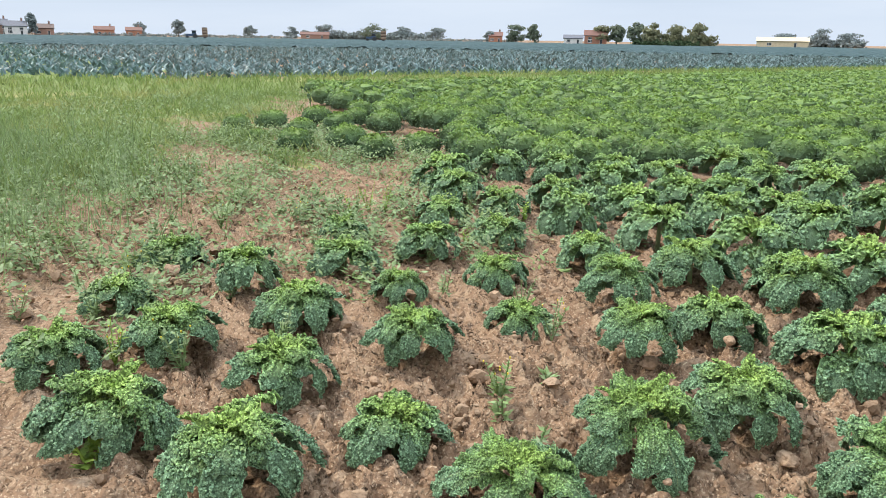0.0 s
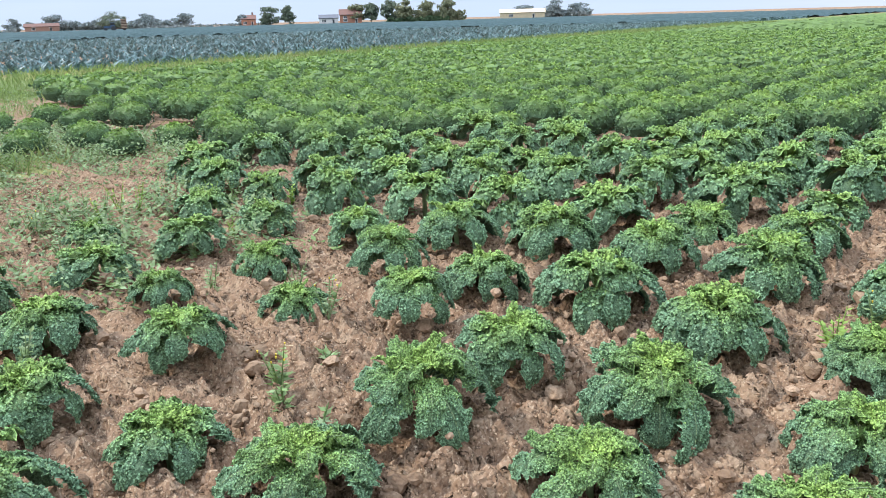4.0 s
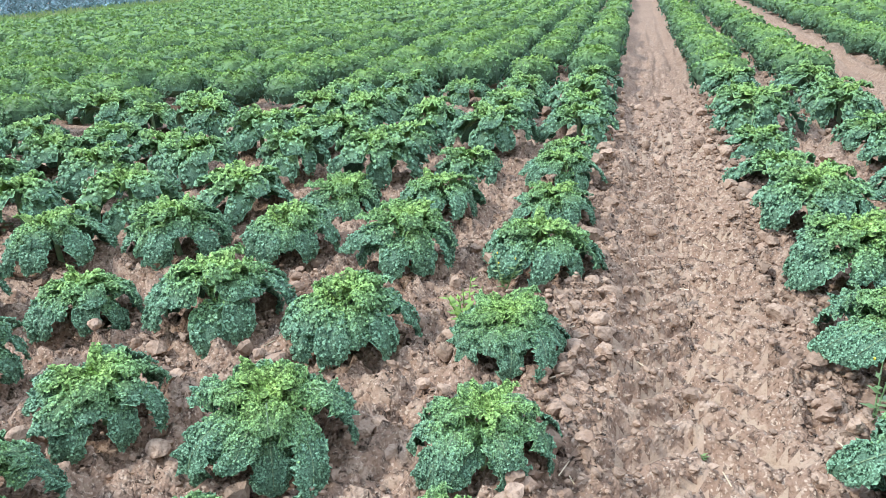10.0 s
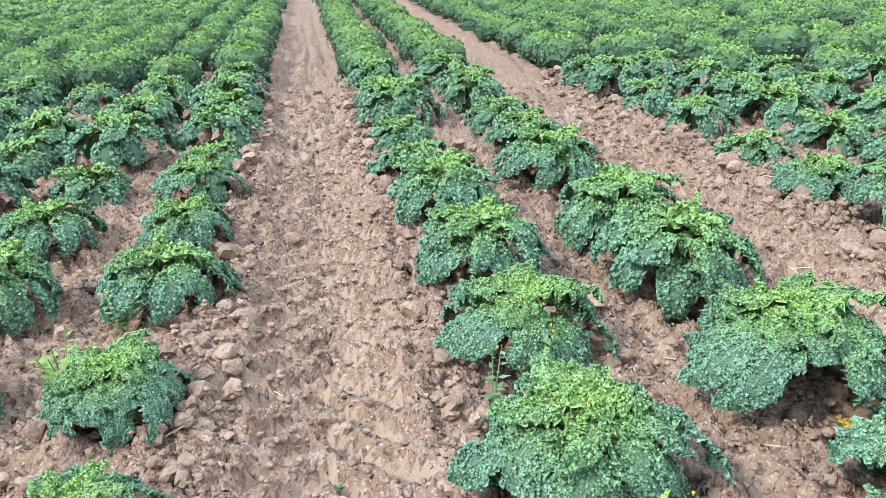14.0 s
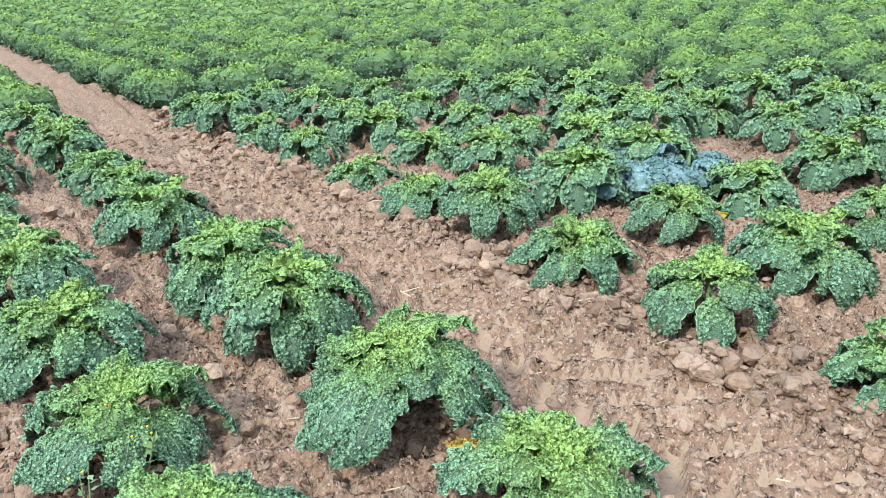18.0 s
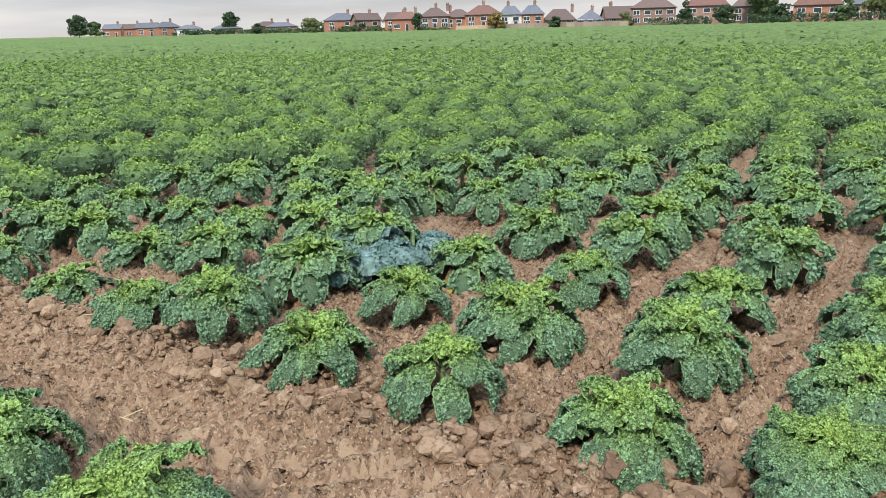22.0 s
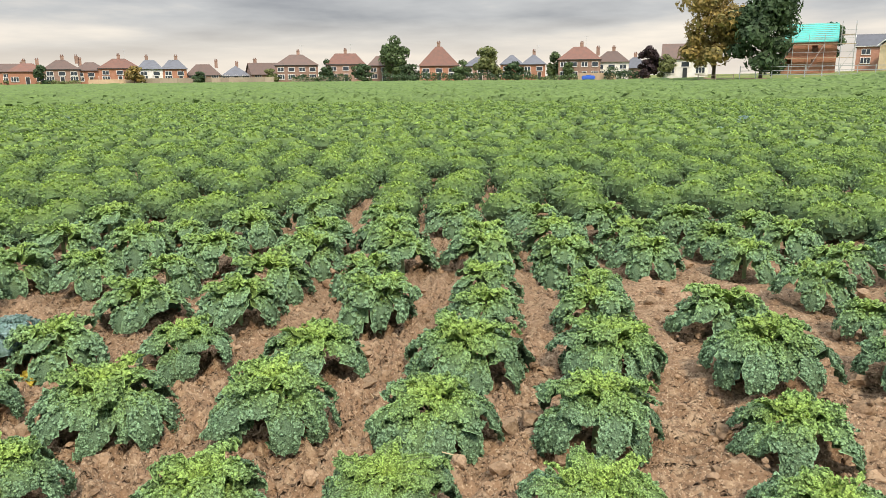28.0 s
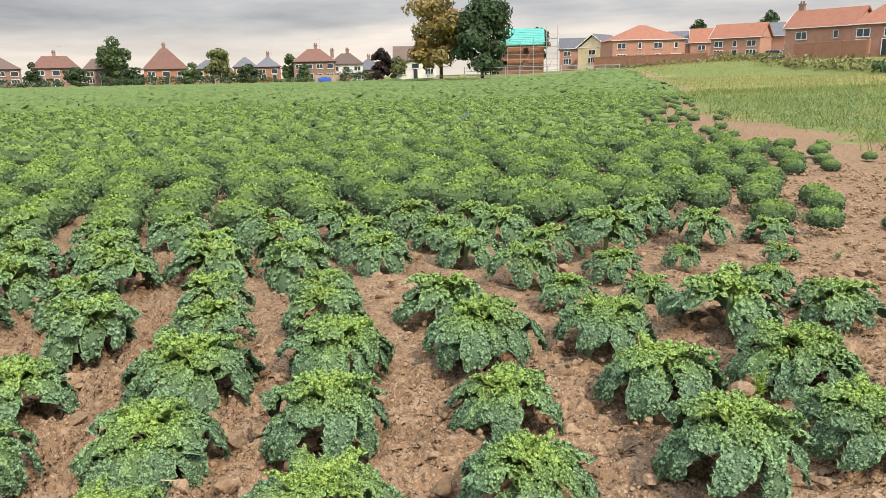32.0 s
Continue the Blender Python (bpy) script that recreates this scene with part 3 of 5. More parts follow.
def kale_dome(seed, curls, size, na, nz):
    """A plant seen from some way off: a lobed mound of arched leaves under many small curls."""
    rng = np.random.default_rng(seed)
    leaves, turn, wob = int(rng.integers(7, 10)), rng.uniform(0, 6.28), rng.uniform(0, 6.28, 3)

    def spot(a, u):
        """The mound at turn a and at u, from its hanging rim (0) to its top (1)."""
        lobe = 1 + (1 - u) * (0.12 * np.sin(leaves * a + turn) + 0.06 * np.sin(3 * a + wob[0])) + 0.05 * np.sin(2 * a + wob[1])
        t = np.radians(-38 + 128 * u)
        r = 0.285 * lobe * np.cos(t) ** 0.75
        z = 0.185 + np.where(t > 0, 0.18, 0.2) * np.sin(t) * (1 + 0.12 * np.sin(leaves * a + wob[2]) * (1 - u)) + 0.02 * u * np.sin(4 * a + wob[0])
        return np.stack([r * np.cos(a), r * np.sin(a), z], -1)

    A, U = np.meshgrid(np.linspace(0, 2 * np.pi, na, endpoint=False), np.linspace(0, 0.94, nz), indexing="ij")
    A = A + rng.normal(0, 0.1, A.shape)
    v = spot(A, U) + rng.normal(0, 0.012, A.shape + (3,))
    f = [[i * nz + j, (i + 1) % na * nz + j, (i + 1) % na * nz + j + 1, i * nz + j + 1] for i in range(na) for j in range(nz - 1)]
    f += [[k * nz + nz - 1, (k + 1) * nz + nz - 1, (k + 2) % na * nz + nz - 1, (k + 3) % na * nz + nz - 1] for k in range(0, na - 1, 2)]
    a, u = rng.uniform(0, 6.28, curls), 1 - rng.uniform(0.0, 1, curls) ** 0.75
    p = spot(a, u)
    d = p - (0, 0, 0.08)
    d /= np.linalg.norm(d, axis=1)[:, None]
    d2 = d + 0.5 * rng.normal(size=(curls, 3))
    t1 = np.cross(d2, rng.normal(size=(curls, 3))); t1 /= np.linalg.norm(t1, axis=1)[:, None]
    t2 = np.cross(d2, t1); t2 /= np.linalg.norm(t2, axis=1)[:, None]
    q = (size * rng.uniform(0.6, 1.3, curls))[:, None]
    p = p + d * q * 0.3
    quad = np.stack([p - t1 * q * 0.8, p - t2 * q * 0.7 + d * q * 0.5, p + t1 * q * 0.8, p + t2 * q * 0.7 + d * q * 0.5], 1).reshape(-1, 3)

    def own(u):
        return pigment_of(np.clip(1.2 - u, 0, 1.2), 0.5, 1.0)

    # rim leaves are bluer; darkening low down and at curl feet is painted shade
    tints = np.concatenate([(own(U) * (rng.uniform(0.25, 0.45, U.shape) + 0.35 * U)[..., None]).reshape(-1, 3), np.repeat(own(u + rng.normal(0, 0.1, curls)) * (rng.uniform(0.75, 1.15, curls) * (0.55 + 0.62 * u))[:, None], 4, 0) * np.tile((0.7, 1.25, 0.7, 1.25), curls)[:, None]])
    return np.concatenate([v.reshape(-1, 3), quad]), np.concatenate([np.array(f), np.arange(curls)[:, None] * 4 + [0, 1, 2, 3] + v.size // 3]), tints


def plant_field():
    rng = np.random.default_rng(21)
    close = [kale_plant(0, 300 + k, "curly kale plant with arching frilled leaves in dry soil") for k in range(5)]
    mid = [kale_plant(1, 400 + k, "curly kale plant with drooping frilled leaves") for k in range(5)]
    back = [kale_plant(2, 450 + k, "curly kale plant in a dense row") for k in range(5)]
    sites, starts = list(SITES), LAST
    # the rest of the field, row by row
    rows = [x for x in sorted(starts) if -6 < x < 7] + [-5.25 - 0.72 * k for k in range(1, 20)] + [6.15 + 0.76 * k for k in range(1, 60)]
    for x in rows:
        if x in starts:
            y = starts[x] + 0.74
        else:
            y = left_start(x) + rng.uniform(-0.5, 0.8) if x < 0 else right_start(x) + rng.uniform(-0.3, 0.6)
        while math.hypot(x, y) < 44:
            if rng.uniform() > 0.02:
                edge = 1.0
                if x > 6:
                    edge = 0.42 + 0.58 * min(1, (y - right_start(x)) / 3.0)
                    if edge < 0.75 and rng.uniform() < 0.25:
                        y += 0.6
                        continue
                sites.append((x + rng.normal(0, 0.035), y + rng.normal(0, 0.06), edge * rng.uniform(0.92, 1.12)))
            y += rng.uniform(0.66, 0.80)
    groups = {2: [], 3: []}
    count = [0, 0, 0]
    for x, y, size in sites:
        d = math.hypot(x - 0.4, y - 0.2)
        turn = rng.uniform(0, 360)
        z = float(height(np.array([x]), np.array([y]))[0]) + 0.01
        tier = 0 if d < 2.8 else 1 if d < 4.9 else 2 if d < 8.6 else 3
        if tier < 3:
            sources = (close, mid, back)[tier]
            src = sources[count[tier] % 5]
            tilt = (rng.uniform(-4, 4), rng.uniform(-4, 4)) if tier < 2 else (0, 0)
            m = pose(x, y, z, *tilt, turn) @ Matrix.Scale(size, 4)
            if count[tier] < 5:
                src.matrix_basis = m
            else:
                copy_thing(src, m).scale = (size, size, size)
            count[tier] += 1
        else:
            groups[2 if d < 16.5 else 3].append((x, y, z, size, turn))
    # farther plants: joined, each a mound with curls standing on it
    for lod, name, label in ((2, "kale_rows", "rows of green curly kale plants farther off"), (3, "kale_rows_far", "far rows of curly kale closing to a canopy")):
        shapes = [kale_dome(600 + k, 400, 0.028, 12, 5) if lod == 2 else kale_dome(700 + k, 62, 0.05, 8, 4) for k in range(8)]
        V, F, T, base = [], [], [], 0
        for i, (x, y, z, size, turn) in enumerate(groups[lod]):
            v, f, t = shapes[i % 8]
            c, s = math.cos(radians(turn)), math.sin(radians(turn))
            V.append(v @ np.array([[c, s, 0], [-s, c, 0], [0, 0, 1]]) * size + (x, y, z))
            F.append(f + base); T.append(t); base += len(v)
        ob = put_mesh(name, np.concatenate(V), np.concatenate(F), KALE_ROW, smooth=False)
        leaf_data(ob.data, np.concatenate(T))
        tagged(ob, label, "kale crop", kind="stuff")


plant_field()
for bx, by, bs, bk in ((4.42, 3.52, 1.15, 1), (4.75, 3.35, 0.95, 2), (-6.4, 19.6, 1.5, 3), (-2.6, 22.0, 1.3, 4), (23.9, -6.2, 1.5, 5), (21.0, -5.2, 1.2, 6), (25.9, 16.2, 1.5, 7)):
    blue_plant(bx, by, bs, bk)


def far_canopy():
    """Beyond sixty metres the plants close to an uneven canopy."""
    rng = np.random.default_rng(31)
    rs = [42.0]
    while rs[-1] < 335:
        rs.append(rs[-1] + 0.36 + (rs[-1] - 42) * 0.013)
    rs = np.array(rs)
    th = np.radians(np.arange(-34, 114, 0.28))
    R, A = np.meshgrid(rs, th, indexing="ij")
    X, Y = R * np.cos(A) + 0.4, R * np.sin(A)
    X, Y = X + rng.normal(0, 0.14, X.shape), Y + rng.normal(0, 0.14, X.shape)
    Z = rise(X, Y) + 0.2 * smooth(42, 49, R) + rng.uniform(-0.2, 0.24, X.shape)
    keep = (X > -19.3) & (np.hypot(X, Y) < edge_distance(X, Y)) & (Y > right_start(X))
    f = grid_faces(*X.shape)
    f = f[keep.reshape(-1)[f].all(1)]
    ob = put_mesh("kale_canopy", np.stack([X, Y, Z], -1).reshape(-1, 3), f, KALE_CANOPY, smooth=False)
    tagged(ob, "distant green kale canopy reaching to the houses", "kale crop", kind="stuff")


far_canopy()


# ---- clods ----
def ico(sub):
    bm = bmesh.new()
    bmesh.ops.create_icosphere(bm, subdivisions=sub, radius=1)
    v = np.array([x.co[:] for x in bm.verts])
    f = np.array([[x.index for x in p.verts] for p in bm.faces])
    bm.free()
    return v, f


def clod_shape(seed, sub):
    rng = np.random.default_rng(seed)
    v, f = ico(sub)
    k = rng.normal(size=(6, 3)) * 2.4
    bump = np.sin(v @ k.T + rng.uniform(0, 6, 6)).sum(1) * 0.15
    v = v * (1 + bump)[:, None] * (1, rng.uniform(0.65, 1), rng.uniform(0.5, 0.75))
    for _ in range(6):
        n = rng.normal(size=3); n /= np.linalg.norm(n)
        d = v @ n
        v = v - np.clip(d - 0.6, 0, None)[:, None] * n * 0.85
    return v, f


def clods():
    rng = np.random.default_rng(41)
    big, small = [clod_shape(k, 2) for k in range(6)], [clod_shape(20 + k, 1) for k in range(6)]
    V, F, base = [], [], 0
    for n, shapes, lo, hi in ((4200, big, 0.016, 0.05), (27000, small, 0.008, 0.022)):
        made = 0
        while made < n:
            along_track = rng.uniform() < 0.42
            if along_track:
                side = rng.normal(0.5, 0.10) if rng.uniform() < 0.7 else rng.uniform(0, 0.4)
                x, y = TRACKS[0 if rng.uniform() < 0.45 else 1] + rng.choice((-1, 1)) * side, 0.5 + 8 * rng.uniform() ** 1.7
            else:
                a, d = radians(rng.uniform(-98, 142)), 0.95 * 9.0 ** rng.uniform()
                x, y = 0.4 + d * math.sin(a), 0.2 + d * math.cos(a)
            if math.hypot(x - 0.4, y) < 0.9:
                continue
            c = min(TRACKS, key=lambda v: abs(x - v))
            if abs(x - c) < 0.33 and (hi > 0.03 and rng.uniform() < 0.85 or float(lug_bar(np.array(x - c), np.array(y), rough_1(x, y))) < 0.3):
                continue
            if rng.uniform() < float(grassy(np.array([x]), np.array([y]))[0]):
                continue
            r = (lo + (hi - lo) * rng.uniform() ** (1.6 if along_track else 2.2)) * min(1.5, 0.8 + 0.1 * math.hypot(x, y))
            z = float(height(np.array([x]), np.array([y]))[0])
            v, f = shapes[made % 6]
            a = rng.uniform(0, 6.3)
            c, s = math.cos(a), math.sin(a)
            V.append(v @ np.array([[c, s, 0], [-s, c, 0], [0, 0, 1]]) * r + (x, y, z + 0.25 * r))
            F.append(f + base); base += len(v); made += 1
    while made < n + 4000:
        x = rng.uniform(3.5, 11.5)
        y = right_start(x) + rng.normal(0.4, 1.3)
        if math.hypot(x - 0.4, y) < 3 or y > 1.5 or rng.uniform() < float(grassy(np.array([x]), np.array([y]))[0]):
            continue
        r, a = 0.012 + 0.03 * rng.uniform() ** 2.5, rng.uniform(0, 6.3)
        v, f = small[made % 6]
        c, s = math.cos(a), math.sin(a)
        V.append(v @ np.array([[c, s, 0], [-s, c, 0], [0, 0, 1]]) * r + (x, y, float(height(np.array([x]), np.array([y]))[0]) + 0.25 * r))
        F.append(f + base); base += len(v); made += 1
    tagged(put_mesh("soil_clods", np.concatenate(V), np.concatenate(F), CLOD, smooth=False), "loose dry clay clods scattered over the soil", "soil clods", kind="stuff")


clods()


# ---- grass and weeds ----
def blades(name, label, category, mat, sites, tall, per, width, seed, spread, lean=0.35):
    """Tufts of bent blades, joined into one object."""
    rng = np.random.default_rng(seed)
    n = len(sites) * per
    base = np.repeat(np.asarray(sites), per, 0)
    base = base + np.c_[rng.normal(0, spread, (n, 2)), np.zeros(n)]
    h = np.repeat(np.asarray(tall), per) * rng.uniform(0.5, 1.1, n)
    a, b = rng.uniform(0, 6.28, n), rng.uniform(0, 6.28, n)
    side = np.stack([np.cos(a), np.sin(a), 0 * a], -1) * (width * rng.uniform(0.6, 1.3, n))[:, None]
    bend = np.stack([np.cos(b), np.sin(b), 0 * b], -1) * (h * lean * rng.uniform(0.2, 1.4, n))[:, None]
    up = np.stack([0 * h, 0 * h, h], -1)
    p = np.stack([base - side, base + side, base + up * 0.6 + bend * 0.4 + side * 0.8, base + up * 0.6 + bend * 0.4 - side * 0.8, base + up + bend], 1)
    i = np.arange(n)[:, None] * 5
    faces = (i + [0, 1, 2, 3]).tolist() + (i + [3, 2, 4]).tolist()
    return tagged(put_mesh(name, p.reshape(-1, 3), faces, mat, smooth=False), label, category, kind="stuff")


def scatter(n, box, want, seed):
    rng = np.random.default_rng(seed)
    x, y = rng.uniform(box[0], box[1], n), rng.uniform(box[2], box[3], n)
    keep = rng.uniform(size=n) < want(x, y)
    x, y = x[keep], y[keep]
    return np.stack([x, y, height(x, y) - 0.01], -1)


def leafy_weeds(name, label, mat, sites, tall, per, size, seed, spread):
    """Low weeds, joined into one object: many small leaves round short stems."""
    rng = np.random.default_rng(seed)
    n = len(sites) * per
    up = rng.uniform(0.05, 1, n)
    grown = np.repeat(tall * rng.uniform(0.4, 1.2, len(sites)), per)
    P = np.repeat(np.asarray(sites), per, 0) + np.c_[rng.normal(0, 1, (n, 2)) * (spread * (1.15 - up))[:, None], grown * up]
    a = rng.uniform(0, 6.28, n)
    out = np.stack([np.cos(a), np.sin(a), rng.uniform(-0.2, 0.8, n)], -1)
    side = np.stack([-np.sin(a), np.cos(a), rng.normal(0, 0.3, n)], -1)
    q = (size * rng.uniform(0.5, 1.4, n) * (1.2 - 0.5 * up))[:, None]
    V = np.stack([P, P + out * q * 0.5 + side * q * 0.24, P + out * q, P + out * q * 0.5 - side * q * 0.24], 1)
    return tagged(put_mesh(name, V.reshape(-1, 3), np.arange(n)[:, None] * 4 + [0, 1, 2, 3], mat, smooth=False), label, "weeds", kind="stuff")


def grass():
    clump = lambda x, y: 0.15 + 0.85 * (rough_1(x * 1.4, y * 1.4) > -0.3)
    weedy = lambda x, y: np.clip((-3.9 - x + 0.9 * rough_1(x, y)) / 2.2, 0, 1) * np.clip((left_start(x) + 0.6 - y) / 1.5, 0, 1) * clump(x, y) * (1 - 0.85 * bare(x, y))
    s = scatter(9500, (-12, -3.4, -2.5, 5), weedy, 57)
    leafy_weeds("headland_weeds", "grey-green leafy weeds spreading over bare soil", WEED, s, 0.20, 20, 0.05, 58, 0.11)
    s = scatter(2600, (-13, -4.5, -4, 2.2), lambda x, y: np.clip((-5 - x) / 3, 0, 1) * np.clip((1.4 - y + 0.8 * rough_1(x, y)) / 2, 0, 1), 71)
    blades("tall_weeds", "tall thin seeding weeds on the headland", "weeds", WEED, s, np.full(len(s), 0.52), 5, 0.0035, 72, 0.12, 0.5)
    s = scatter(7000, (-20, -8, -6, 8), grassy, 51)
    blades("meadow_grass", "rough seeding grass and weeds on the headland", "grass", GRASS, s, np.where(s[:, 0] > -12, 0.30, 0.22), 5, 0.006, 52, 0.12, 0.9)
    s = scatter(2600, (-19, -9, -4, 8), lambda x, y: grassy(x, y) * clump(x * 0.5, y * 0.5), 73)
    leafy_weeds("meadow_weeds", "leafy green weeds among headland grass", WEED, s, 0.26, 16, 0.06, 74, 0.16)
    s = scatter(9000, (-29, -19, -6, 90), grassy, 53)
    blades("margin_grass", "rough yellow-green grass strip between the crops", "grass", GRASS, s, np.full(len(s), 0.26), 4, 0.014, 54, 0.2, 0.9)
    s = scatter(9000, (7, 42, -42, -7), grassy, 55)
    blades("verge_grass_clumps", "tall green grass beside the kale", "grass", GRASS, s, np.full(len(s), 0.30), 4, 0.012, 56, 0.14, 0.9)
    s = scatter(9000, (7, 32, -30, -7), lambda x, y: grassy(x, y) * clump(x * 0.6, y * 0.6), 75)
    leafy_weeds("verge_weeds", "tall leafy green weeds beside the kale", WEED, s, 0.34, 12, 0.07, 76, 0.2)
    s = scatter(9000, (30, 112, -100, -24), lambda x, y: grassy(x, y) * (np.hypot(x, y) > 45), 59)
    blades("verge_grass", "rough mown grass towards the new houses", "grass", STUBBLE, s, np.full(len(s), 0.22), 4, 0.03, 60, 0.3)


grass()


def blue_crop():
    rng = np.random.default_rng(61)
    x, y = [], []
    for k in range(300):
        xx = -27.6 - 0.55 * k * (1 + k * 0.006)
        if xx < -110:
            break
        yy = np.arange(3.5 + 0.05 * k if k > 2 else 6.0, 230, 0.42 * (1 + k * 0.012))
        yy = yy[np.hypot(xx, yy) < 125]
        yy = np.concatenate([yy, np.arange(3 - 30, 3.3 + 0.05 * k, 0.5 * (1 + k * 0.012))]) if k > 6 else yy
        x.append(np.full(len(yy), xx) + rng.normal(0, 0.1, len(yy))); y.append(yy + rng.normal(0, 0.12, len(yy)))
    x, y = np.concatenate(x), np.concatenate(y)
    s = np.stack([x, y, np.zeros(len(x))], -1)
    blades("blue_green_crop", "dense blue-green leafy crop in the next field", "field crop", LEEK, s, 0.30 * (1 + np.hypot(x, y) / 500), 3, 0.07, 62, 0.13, 1.3)
    # farther off the crop closes to a canopy
    rs = [100.0]
    while rs[-1] < 420:
        rs.append(rs[-1] + 0.8 + (rs[-1] - 100) * 0.015)
    R, A = np.meshgrid(np.array(rs), np.radians(np.arange(92, 188, 0.3)), indexing="ij")
    X, Y = R * np.cos(A), R * np.sin(A)
    Z = 0.2 + rng.uniform(-0.2, 0.2, X.shape)
    f = grid_faces(*X.shape)
    f = f[(X < -27.5).reshape(-1)[f].all(1)]
    tagged(put_mesh("blue_green_canopy", np.stack([X, Y, Z], -1).reshape(-1, 3), f, LEEK_FAR, smooth=False), "distant blue-green crop reaching to the far trees", "field crop", kind="stuff")


blue_crop()


# ---- houses, trees and boundaries at the edge of the field ----
def plain(name, colour, rough=0.8, over=None, scale=1.2, **kw):
    over = over or tuple(c * 0.8 for c in colour)
    return material(name, colour, rough, vary=((scale, 5, over, 0.42, 0.68), (scale * 9, 4, tuple(c * 0.9 for c in colour), 0.45, 0.7)), **kw)


BRICK_OLD = plain("weathered_brown_brick", (0.32, 0.20, 0.155), per_object=0.12)
BRICK_RED = plain("red_brick", (0.42, 0.195, 0.125), per_object=0.1)
BRICK_NEW = plain("new_red_brick", (0.46, 0.235, 0.17), per_object=0.08)
WHITE = plain("white_render", (0.74, 0.72, 0.69), over=(0.62, 0.60, 0.56))
CREAM = plain("cream_render", (0.68, 0.55, 0.36))
TILE_BROWN = plain("brown_roof_tiles", (0.145, 0.095, 0.08), over=(0.11, 0.085, 0.075), per_object=0.15)
TILE_RED = plain("red_roof_tiles", (0.19, 0.092, 0.07), over=(0.135, 0.08, 0.065), per_object=0.12)
TILE_ORANGE = plain("orange_pantiles", (0.33, 0.135, 0.085), over=(0.26, 0.105, 0.07), per_object=0.06)
SLATE = plain("grey_slates", (0.13, 0.14, 0.165), over=(0.10, 0.105, 0.12), per_object=0.15)
MEMBRANE = plain("turquoise_roof_membrane", (0.07, 0.52, 0.47))
FRAME = plain("white_window_frame", (0.78, 0.78, 0.77), 0.4)
GLASS = material("window_glass", (0.03, 0.04, 0.05), 0.06, spec=0.8)
POLE = material("galvanised_tube", (0.5, 0.51, 0.52), 0.45, metal=0.8)
BOARD = plain("scaffold_boards", (0.46, 0.36, 0.25))
WOOD = plain("weathered_fence_wood", (0.33, 0.27, 0.20), per_object=0.2)
PALE_WOOD = plain("new_fence_panels", (0.50, 0.36, 0.24), per_object=0.1)
CONCRETE = plain("pale_concrete", (0.45, 0.43, 0.40))
DARK_PAINT = plain("dark_door_paint", (0.03, 0.035, 0.04), 0.4)
BARK = plain("tree_bark", (0.10, 0.075, 0.055), 0.95)


def leafy(name, a, b):
    return material(name, a, 0.65, vary=((0.5, 4, b, 0.42, 0.62), (4, 3, tuple(c * 0.7 for c in a), 0.5, 0.7)), transmit=0.2, island=0.35, spec=0.25)


TREE_GREEN = leafy("tree_leaves_green", (0.10, 0.15, 0.06), (0.07, 0.115, 0.05))
TREE_DARK = leafy("tree_leaves_dark_green", (0.065, 0.11, 0.05), (0.045, 0.08, 0.04))
TREE_OCHRE = leafy("tree_leaves_ochre", (0.30, 0.21, 0.07), (0.19, 0.17, 0.065))
TREE_PURPLE = leafy("tree_leaves_purple", (0.035, 0.022, 0.025), (0.05, 0.03, 0.03))
# aerial haze mixed into the next three leaf colours, for the far trees
TREE_HAZE = leafy("hazed_tree_leaves", (0.23, 0.275, 0.275), (0.19, 0.235, 0.235))
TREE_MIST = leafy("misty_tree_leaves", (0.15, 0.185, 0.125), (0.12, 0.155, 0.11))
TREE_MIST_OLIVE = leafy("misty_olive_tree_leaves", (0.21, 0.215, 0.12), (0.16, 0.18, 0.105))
TREE_OLIVE = leafy("tree_leaves_olive", (0.18, 0.20, 0.08), (0.13, 0.16, 0.065))


def box_bm(x0, x1, y0, y1, z0, z1, bm=None):
    bm = bm or bmesh.new()
    bmesh.ops.create_cube(bm, size=1, matrix=Matrix.Translation(((x0 + x1) / 2, (y0 + y1) / 2, (z0 + z1) / 2)) @ Matrix.Diagonal((x1 - x0, y1 - y0, z1 - z0, 1)))
    return bm


def shell_bm(points, faces):
    bm = bmesh.new()
    vs = [bm.verts.new(p) for p in points]
    for f in faces:
        bm.faces.new([vs[i] for i in f])
    bmesh.ops.recalc_face_normals(bm, faces=bm.faces)
    return bm


def hip_roof(w, d, z, top, ridge):
    """A closed hipped roof over w x d, its ridge of that length along x."""
    a, b, r = w / 2, d / 2, ridge / 2
    return shell_bm([(-a, -b, z), (a, -b, z), (a, b, z), (-a, b, z), (-r, 0, top), (r, 0, top)], [(0, 1, 5, 4), (1, 2, 5), (2, 3, 4, 5), (3, 0, 4), (3, 2, 1, 0)])


def gable_roof(w, d, z, top, across):
    """A gabled roof slab; across: the gable faces the front."""
    a, b, t = w / 2, d / 2, 0.22
    if across:
        prof = [(-a, z), (0, top), (a, z), (a, z - t), (0, top - t * 1.3), (-a, z - t)]
        pts = [(x, -b, h) for x, h in prof] + [(x, b, h) for x, h in prof]
    else:
        prof = [(-b, z), (0, top), (b, z), (b, z - t), (0, top - t * 1.3), (-b, z - t)]
        pts = [(-a, y, h) for y, h in prof] + [(a, y, h) for y, h in prof]
    faces = [(i, (i + 1) % 6, (i + 1) % 6 + 6, i + 6) for i in range(6)] + [(0, 1, 4, 5), (1, 2, 3, 4), (6, 7, 10, 11), (7, 8, 9, 10)]
    return shell_bm(pts, faces)


